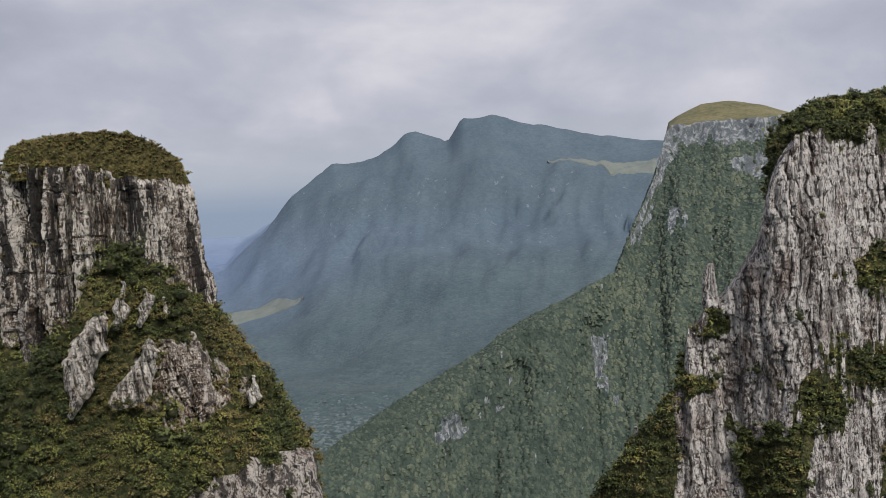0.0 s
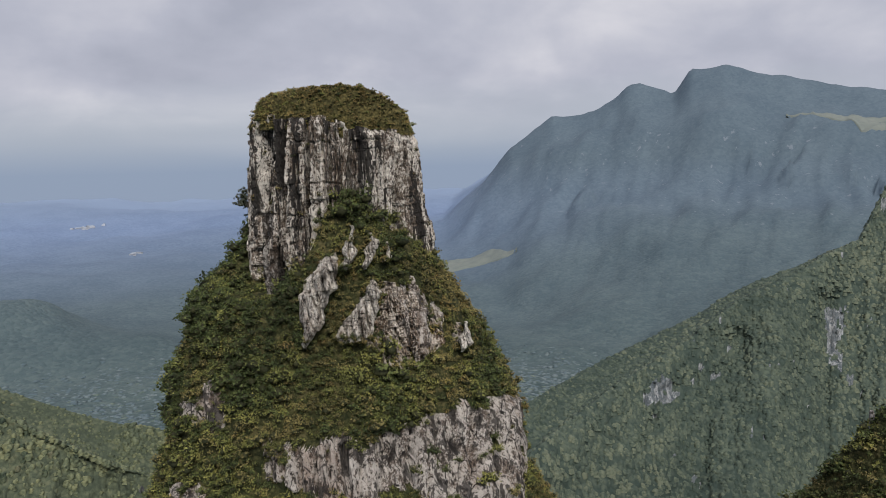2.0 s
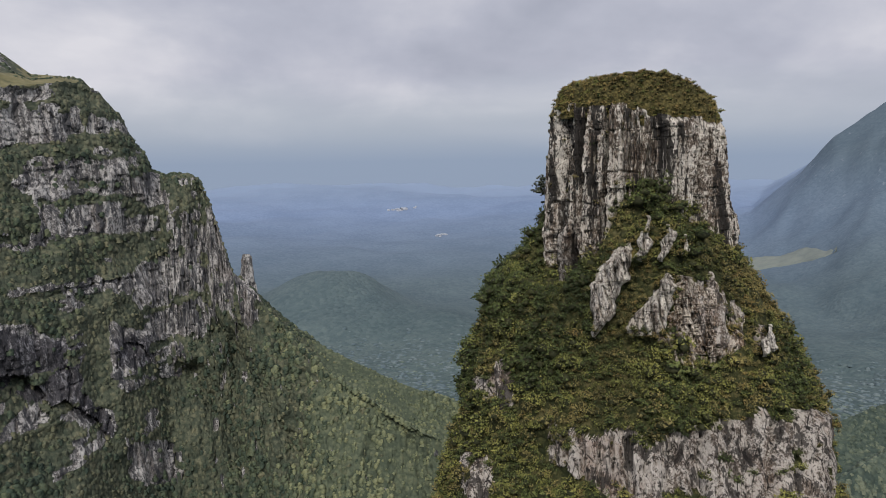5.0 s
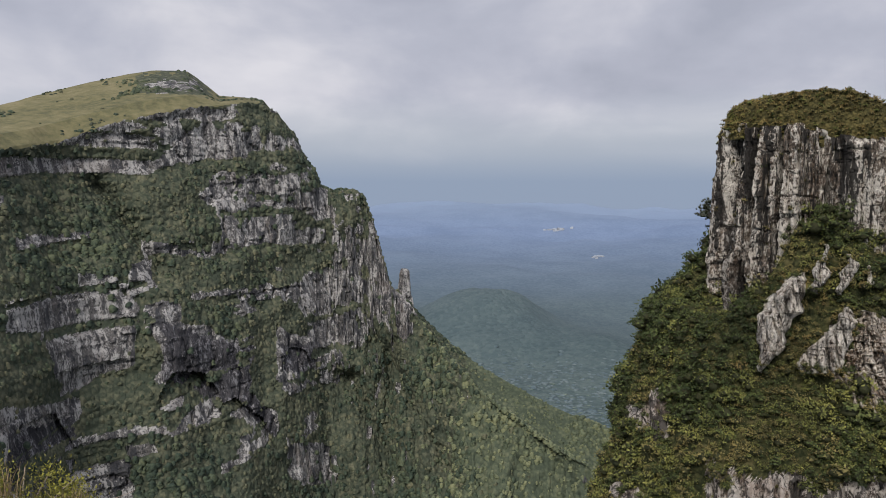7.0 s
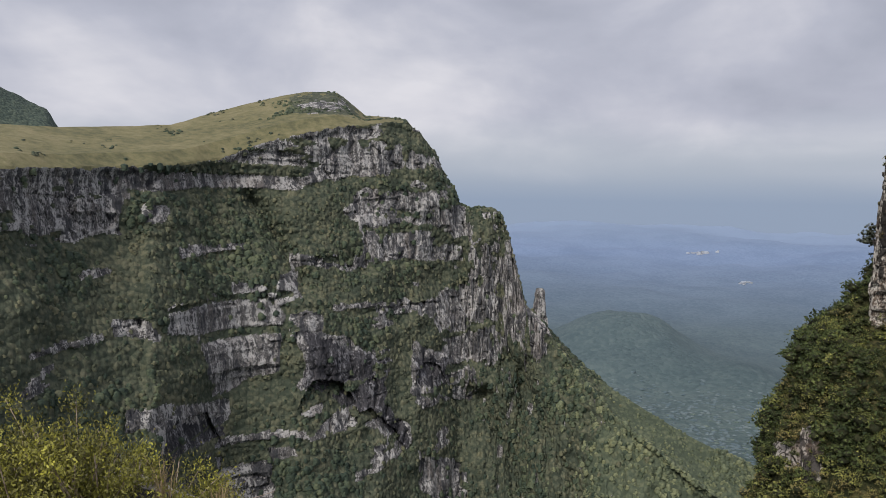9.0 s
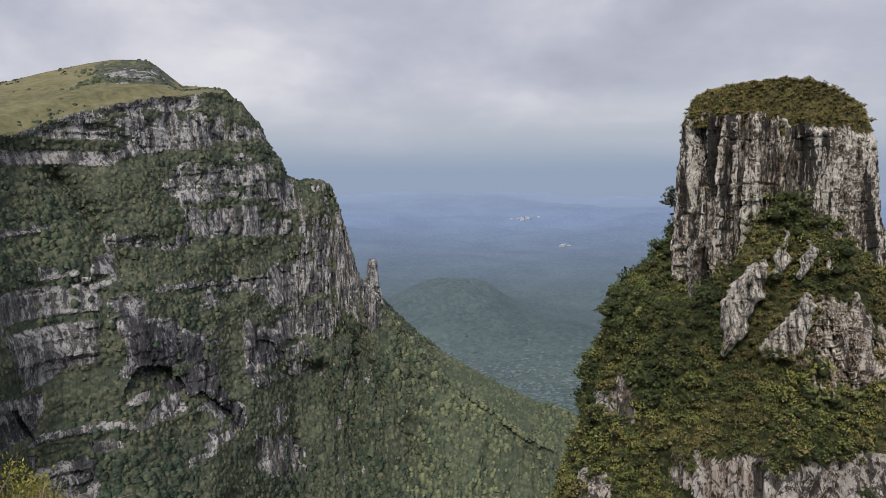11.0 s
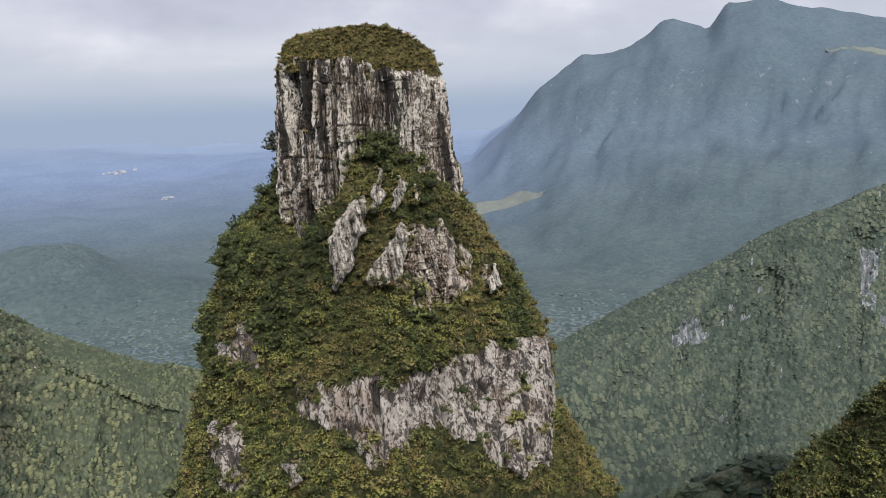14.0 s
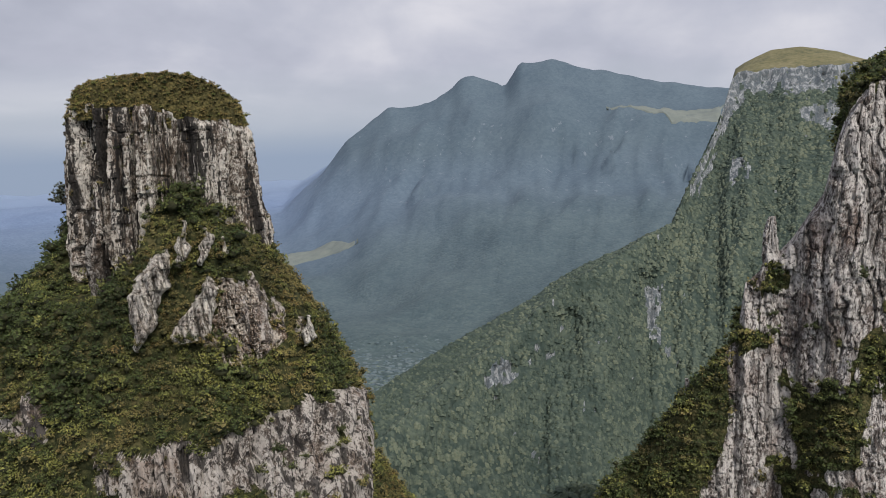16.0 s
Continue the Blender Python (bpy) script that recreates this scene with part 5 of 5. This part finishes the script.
    pick2 = np.select([tone > 0.32, tone > -0.14, tone > -0.72], [0, 1, 2], 3)
    # tufts in the joints of the tower
    VT = np.array(V).reshape(-1, 3)
    p3, _ = sow(VT, F, np.where(VT[F][:, 0, 2] > -8, 1.0, 0.6), 0.02, 49)
    p3 = np.concatenate([p3] + ledge_points)
    s3 = rr.uniform(0.3, 0.75, len(p3))
    s3[-sum(len(q) for q in ledge_points):] *= 1.35
    pick = np.concatenate([pick2, rr.choice(4, len(p3), p=(0.2, 0.25, 0.4, 0.15))])
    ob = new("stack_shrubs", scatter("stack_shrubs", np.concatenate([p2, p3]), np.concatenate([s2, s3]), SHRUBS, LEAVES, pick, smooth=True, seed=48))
    tagged(ob, "dense green and golden shrubs clothing the rock stack", "shrubs", kind="stuff")
    heath = new("summit_heath", scatter("summit_heath", p1, s1, SHRUBS_LOW, LEAVES, rr.choice(4, len(p1), p=(0.03, 0.22, 0.42, 0.33)), seed=50))
    tagged(heath, "low golden-brown heath over the summit of the stack", "shrubs", kind="stuff")


build_stack()


# ---- spires and a wooded hump below ----
def rock_spire(name, az, r, el_top, el_foot, width, mat, seed, label):
    d, across = bearing(az)
    z0, z1 = EYE + r * math.tan(radians(el_top)), EYE + r * math.tan(radians(el_foot))
    th, V = np.linspace(0, 2 * np.pi, 28, endpoint=False), []
    for i in range(30):
        f = i / 29
        z = z0 + (z1 - z0) * f
        rad = width * (0.34 + 0.66 * f ** 0.8) * (1 + 0.22 * fbm(np.cos(th) * 1.3, np.sin(th) * 1.3, z / width / 1.2, seed, 3) + 0.30 * columns(th * width, z, width * 0.55, seed + 1)) * (0.75 if i == 0 else 1)
        sway = width * 0.35 * math.sin(3 * f + seed)
        V.append(np.stack([d[0] * r + across[0] * sway + rad * np.cos(th), d[1] * r + across[1] * sway + rad * np.sin(th), np.full_like(th, z)], -1))
    V = np.array(V).reshape(-1, 3)
    F = np.concatenate([grid_faces(30, 28, wrap=True), [(i, i + 1, 26 - i, 27 - i) for i in range(13)]])
    tagged(new(name, mesh_of(name, V, F, [mat], smooth=False)), label, "rock spire")


rock_spire("rock_spire", -19.05, 180.0, -5.0, -8.9, 2.0, ROCK_PALE, 701, "slender pale basalt spire beside the cliff")
rock_spire("rock_spire", 52.5, 475.0, -6.45, -11.5, 7.0, ROCK_MID, 711, "dark rock spire on the end of the canyon wall")
rock_spire("rock_spire", -13.55, 174.0, -16.4, -18.0, 0.9, ROCK_PALE, 721, "small pale rock spike among shrubs")


def wooded_hump():
    az = np.linspace(-24, 12, 200)
    crest = [(-24, -24.5), (-12, -25), (-7.5, -24.6), (-5.2, -24.6), (-1.7, -26.1), (2.1, -28.2), (12, -34)]
    V, F, m, isback = canyon_wall(crest, [(-24, 300), (12, 270)], -190.0, [(20, 0.6), (60, 0.9)], [(90, 91, 0, 0, 0, 0)], az, 60, (0.2, 0.8), 6.0, (5.0, 1.0), 800)
    hump = thing("wooded_spur", "low forested spur on the canyon floor", "hill", "structure")
    part("spur_slope", mesh_of("spur_slope", V, F, [SCRUB_MID]), hump)
    p, _ = sow(V, F, np.ones(len(F)), 0.05, 81)
    rr = np.random.default_rng(81)
    tagged(new("spur_trees", scatter("spur_trees", p, rr.uniform(1.8, 3.6, len(p)), DOMES, [LEAF_MID], seed=82)), "green trees over the low spur", "trees", kind="stuff")


wooded_hump()


# ---- the ledge under the eye ----
def build_ledge():
    th = np.linspace(0, 2 * np.pi, 90, endpoint=False)
    V = []
    for rad, z in ((0.0, 0.0), (0.5, 0.0), (0.9, -0.02), (1.15, -0.25), (1.3, -1.2), (1.6, -4), (2.4, -12), (4, -40), (9, -150)):
        n = 1 + 0.12 * fbm(np.cos(th) * 2, np.sin(th) * 2, z / 2, 501, 3)
        stretch = 1 + 3.0 * np.clip(-np.sin(th), 0, 1) + 4.6 * np.exp(-((th - np.pi) / 0.42) ** 2) * (z > -2)
        V.append(np.stack([rad * n * np.cos(th) * stretch, rad * n * np.sin(th) * stretch, np.full_like(th, z) - 0.05], -1))
    F = grid_faces(9, 90, wrap=True)
    ob = new("rim_ledge", mesh_of("rim_ledge", np.array(V).reshape(-1, 3), F, [ROCK]))
    tagged(ob, "bare basalt ledge on the canyon rim", "rock ledge", kind="structure")


build_ledge()


# ---- far fields and the far town ----
def land_patch(name, outline, near_r, far_r, mat, label, lift=4.0, category="field"):
    """A field laid on the land: outline as (bearing, near and far share of the depth)."""
    az = np.linspace(outline[0][0], outline[-1][0], 40)
    lo, hi = curve(az, [(a, l) for a, l, _ in outline]), curve(az, [(a, h) for a, _, h in outline])
    V = []
    for f in np.linspace(0, 1, 24):
        r = near_r + (far_r - near_r) * (lo + (hi - lo) * f)
        r = r + 8 * fbm(az * 1.5, f * 3, 0, 901, 3)
        d, _ = bearing(az)
        tuck = np.interp(np.arange(40), [0, 2, 37, 39], [-1.5, 1, 1, -1.5])
        V.append(np.stack([d[0] * r, d[1] * r, land_height(az, r) + lift * tuck * (1 if 0 < f < 1 else -1.5)], -1))
    ob = new(name, mesh_of(name, np.array(V).reshape(-1, 3), grid_faces(24, 40)[:, ::-1], [mat]))
    return tagged(ob, label, category, kind="structure")


def land_range(az, el):
    """Distance at which the land is first met under a height angle."""
    r = np.linspace(900, 4850, 800)
    e = np.degrees(np.arctan2(land_height(np.full_like(r, az), r) - EYE, r))
    return float(r[np.argmax(e > el)])


near_field, far_field = land_range(13.5, -7.4), land_range(13.5, -5.4)
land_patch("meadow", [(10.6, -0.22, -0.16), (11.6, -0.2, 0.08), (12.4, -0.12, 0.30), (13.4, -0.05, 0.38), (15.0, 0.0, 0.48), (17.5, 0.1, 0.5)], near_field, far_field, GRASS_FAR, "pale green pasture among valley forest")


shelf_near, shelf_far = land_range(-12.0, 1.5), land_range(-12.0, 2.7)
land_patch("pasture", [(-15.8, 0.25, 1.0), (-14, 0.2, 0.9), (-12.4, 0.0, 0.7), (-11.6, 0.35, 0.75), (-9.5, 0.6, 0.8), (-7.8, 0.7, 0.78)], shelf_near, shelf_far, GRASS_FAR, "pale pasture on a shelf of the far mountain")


def far_town():
    mat_wall, mat_roof = bpy.data.materials.new("hazed_white_plaster"), bpy.data.materials.new("hazed_roof_sheet")
    # Both colours are dulled and blued to paint haze over the houses.
    for m, c in ((mat_wall, (0.46, 0.48, 0.52)), (mat_roof, (0.38, 0.41, 0.46))):
        m.use_nodes = True
        m.node_tree.nodes["Principled BSDF"].inputs["Base Color"].default_value = (*c, 1)
        m.node_tree.nodes["Principled BSDF"].inputs["Roughness"].default_value = 0.7
    box = np.array([(x, y, z) for z in (0, 1) for x, y in ((-1, -1), (1, -1), (1, 1), (-1, 1))], float) * (7, 4, 4)
    sides = [(0, 1, 5, 4), (1, 2, 6, 5), (2, 3, 7, 6), (3, 0, 4, 7)]
    roof = np.array([(-7.6, -4.6, 4), (7.6, -4.6, 4), (7.6, 4.6, 4), (-7.6, 4.6, 4), (-7.6, 0, 6.4), (7.6, 0, 6.4)], float)
    house = thing("house", "small white house far off in the hazy lowland", "house", group="houses of the far town")
    part("wall", mesh_of("wall", box, sides, [mat_wall], smooth=False), house)
    part("roof", mesh_of("roof", roof, [(0, 1, 5, 4), (2, 3, 4, 5), (0, 4, 3, 3), (1, 2, 5, 5)][:2], [mat_roof], smooth=False), house)
    r = np.random.default_rng(91)
    first = True
    for az0, el0, wide, n in ((40.8, -3.55, 1.0, 26), (37.8, -5.5, 0.5, 7), (24, -2.6, 0.8, 6)):
        for _ in range(n):
            az = az0 + r.normal() * wide * 0.5
            dist = land_range(az, el0 + r.normal() * 0.05 + (az0 - az) * 0.12)
            d, _a = bearing(az)
            m = Matrix.Translation((d[0] * dist, d[1] * dist, float(land_height(np.array([az]), np.array([dist]))[0]) - 0.5)) @ Matrix.Rotation(r.uniform(0, 3.14), 4, "Z")
            if first:
                house.matrix_basis = m
                first = False
            else:
                copy_thing(house, m)


far_town()


# ---- small tree on the flank of the tower ----
def tube(path, radii, seg=7):
    """Vertices and quads of a tapered limb along a path."""
    path = np.array(path, float)
    V = []
    for i, p in enumerate(path):
        t = path[min(i + 1, len(path) - 1)] - path[max(i - 1, 0)]
        t /= np.linalg.norm(t)
        u = np.cross(t, (0.3, 0.5, 0.81))
        u /= np.linalg.norm(u)
        w = np.cross(t, u)
        V += [p + radii[i] * (math.cos(a) * u + math.sin(a) * w) for a in np.linspace(0, 2 * np.pi, seg, endpoint=False)]
    return np.array(V), grid_faces(len(path), seg, wrap=True)


BARK = cover_material("grey_bark", (0.07, 0.06, 0.05), (0.13, 0.115, 0.10), (0.22, 0.20, 0.18), 0.05)


def flank_tree():
    tree = thing("flank_tree", "small grey-green tree leaning out from the rock tower", "tree")
    foot = stack_place(np.array(-13.2), np.array(1.0), np.array(-9.6))
    out = np.array((-ACROSS[0], -ACROSS[1], 0.0))
    path = [foot + out * (0.4 * f + 1.4 * f * f) + np.array((0, 0, 5.0 * f)) for f in np.linspace(0, 1, 7)]
    part("trunk", mesh_of("trunk", *tube(path, [0.16 - 0.016 * i for i in range(7)]), [BARK]), tree)
    r = np.random.default_rng(95)
    for k in range(3):
        a, b = path[3 + k], path[-1] + r.normal(size=3) * (0.9, 0.9, 0.7)
        part("limb", mesh_of("limb", *tube([a, 0.5 * (a + b) + (0, 0, 0.25), b], [0.07, 0.05, 0.03], 5), [BARK]), tree)
    pts = [path[-1] + r.normal(size=3) * (0.62, 0.62, 0.8) - (0, 0, 0.4) for _ in range(26)]
    part("crown", scatter("crown", pts, r.uniform(0.4, 0.85, 26), SHRUBS, [LEAF_GREY], seed=96), tree)


flank_tree()


# ---- bush on the rim beside the eye ----
def rim_bush():
    m, w, bsdf = material("fresh_yellow_green_leaves", 0.55)
    geo = w.add("ShaderNodeNewGeometry")
    v = w.math("ADD", w.math("MULTIPLY", w.noise(geo.outputs["Position"], 2.6, 4.0), 0.75), w.math("MULTIPLY", geo.outputs["Random Per Island"], 0.3))
    w.link(w.ramp(v, [(0.34, (0.075, 0.072, 0.026)), (0.46, (0.125, 0.118, 0.034)), (0.60, (0.22, 0.215, 0.042)), (0.76, (0.42, 0.40, 0.065))]), bsdf.inputs["Base Color"])
    dry, w2, bsdf2 = material("dry_twig_bark", 0.9)
    w2.link(w2.ramp(w2.noise(w2.add("ShaderNodeNewGeometry").outputs["Position"], 30.0), [(0.4, (0.20, 0.15, 0.11)), (0.6, (0.40, 0.33, 0.27))]), bsdf2.inputs["Base Color"])
    bush = thing("rim_bush", "yellow-green bush with fine leaves and bare twigs", "bush")
    r = np.random.default_rng(97)
    centre, across = bearing(84.5)
    root = np.array((centre[0] * 4.6, centre[1] * 4.6, -0.55))
    tips, sv, sf, n = [], [], [], 0
    lv, lf = [], []
    for k in range(170):
        side, deep, rise = r.normal() * 0.55, r.normal() * 0.45, r.uniform(0.55, 1.0)
        side = min(side, 0.85)
        high = 0.80 * rise * math.exp(-0.55 * (max(0, side + 0.15) / 0.55) ** 2) + 0.05
        tip = root + np.array((across[0] * side + centre[0] * deep, across[1] * side + centre[1] * deep, high))
        start = root + np.array((across[0] * side * 0.3, across[1] * side * 0.3, 0.0))
        mid = 0.5 * (start + tip) + r.normal(size=3) * 0.06
        v_, f_ = tube([start, mid, tip], [0.009, 0.006, 0.003], 4)
        sv.append(v_)
        sf.append(f_ + n)
        n += len(v_)
        tufts = [(1.0, 0.050)] + [(r.uniform(0.5, 0.98), r.uniform(0.03, 0.055)) for _ in range(3)]
        lush = 520 if r.random() < 0.75 else 60
        for q in range(lush):
            f, spread = tufts[q % 4]
            p = (start + (mid - start) * 2 * f if f < 0.5 else mid + (tip - mid) * (2 * f - 1)) + r.normal(size=3) * spread
            d = r.normal(size=3) + (0, 0, 1.1)
            d /= np.linalg.norm(d)
            u = np.cross(d, r.normal(size=3))
            u /= np.linalg.norm(u)
            s = r.uniform(0.011, 0.023)
            i = len(lv)
            lv += [p, p + d * s * 0.6 + u * s * 0.28, p + d * s * 1.3, p + d * s * 0.6 - u * s * 0.28]
            lf.append((i, i + 1, i + 2, i + 3))
    part("stem_tangle", mesh_of("stem_tangle", np.concatenate(sv), np.concatenate(sf), [dry]), bush)
    part("foliage", mesh_of("foliage", np.array(lv), np.array(lf), [m], smooth=False), bush)
    # bare twigs reaching out to the right
    for k in range(22):
        start = root + np.array((across[0] * 0.35, across[1] * 0.35, 0.12)) + r.normal(size=3) * 0.05
        end = start + np.array((across[0], across[1], 0)) * r.uniform(0.25, 0.95) + np.array((0, 0, r.uniform(-0.05, 0.24))) + np.array((centre[0], centre[1], 0)) * r.normal() * 0.2
        bend = 0.5 * (start + end) + r.normal(size=3) * 0.05 + (0, 0, 0.07)
        part("dry_twig", mesh_of("dry_twig", *tube([start, 0.5 * (start + bend) + (0, 0, 0.02), bend, 0.5 * (bend + end) + (0, 0, 0.015), end], [0.006, 0.005, 0.004, 0.003, 0.0015], 5), [dry]), bush, "bare grey twig")


rim_bush()


def dry_grass(az, r, foot, high, seed):
    """A tuft of straw-coloured blades."""
    m, w, bsdf = material("straw", 0.8)
    geo = w.add("ShaderNodeNewGeometry")
    w.link(w.ramp(geo.outputs["Random Per Island"], [(0.0, (0.20, 0.14, 0.07)), (1.0, (0.44, 0.34, 0.20))]), bsdf.inputs["Base Color"])
    rr = np.random.default_rng(seed)
    d, _ = bearing(az)
    root = np.array((d[0] * r, d[1] * r, foot))
    V, F = [], []
    for k in range(46):
        lean = rr.normal(size=2) * 0.22
        side = rr.normal(size=3) * (1, 1, 0)
        side = side / np.linalg.norm(side) * 0.0022
        h = high * rr.uniform(0.5, 1.0)
        base = root + rr.normal(size=3) * (0.025, 0.025, 0.0)
        for f, wide in ((0, 1.0), (0.55, 0.8), (1.0, 0.15)):
            p = base + np.array((lean[0] * h * f * f, lean[1] * h * f * f, h * f))
            V += [p - side * wide, p + side * wide]
        n = 6 * k
        F += [(n, n + 1, n + 3, n + 2), (n + 2, n + 3, n + 5, n + 4)]
    ob = new("grass_tuft", mesh_of("grass_tuft", np.array(V), np.array(F), [m], smooth=False))
    tagged(ob, "dry straw-coloured grass tuft growing on the rim", "grass", group="grass tufts on the rim")


dry_grass(79.6, 4.5, -0.12, 0.30, 981)
dry_grass(75.6, 4.4, -0.16, 0.17, 983)
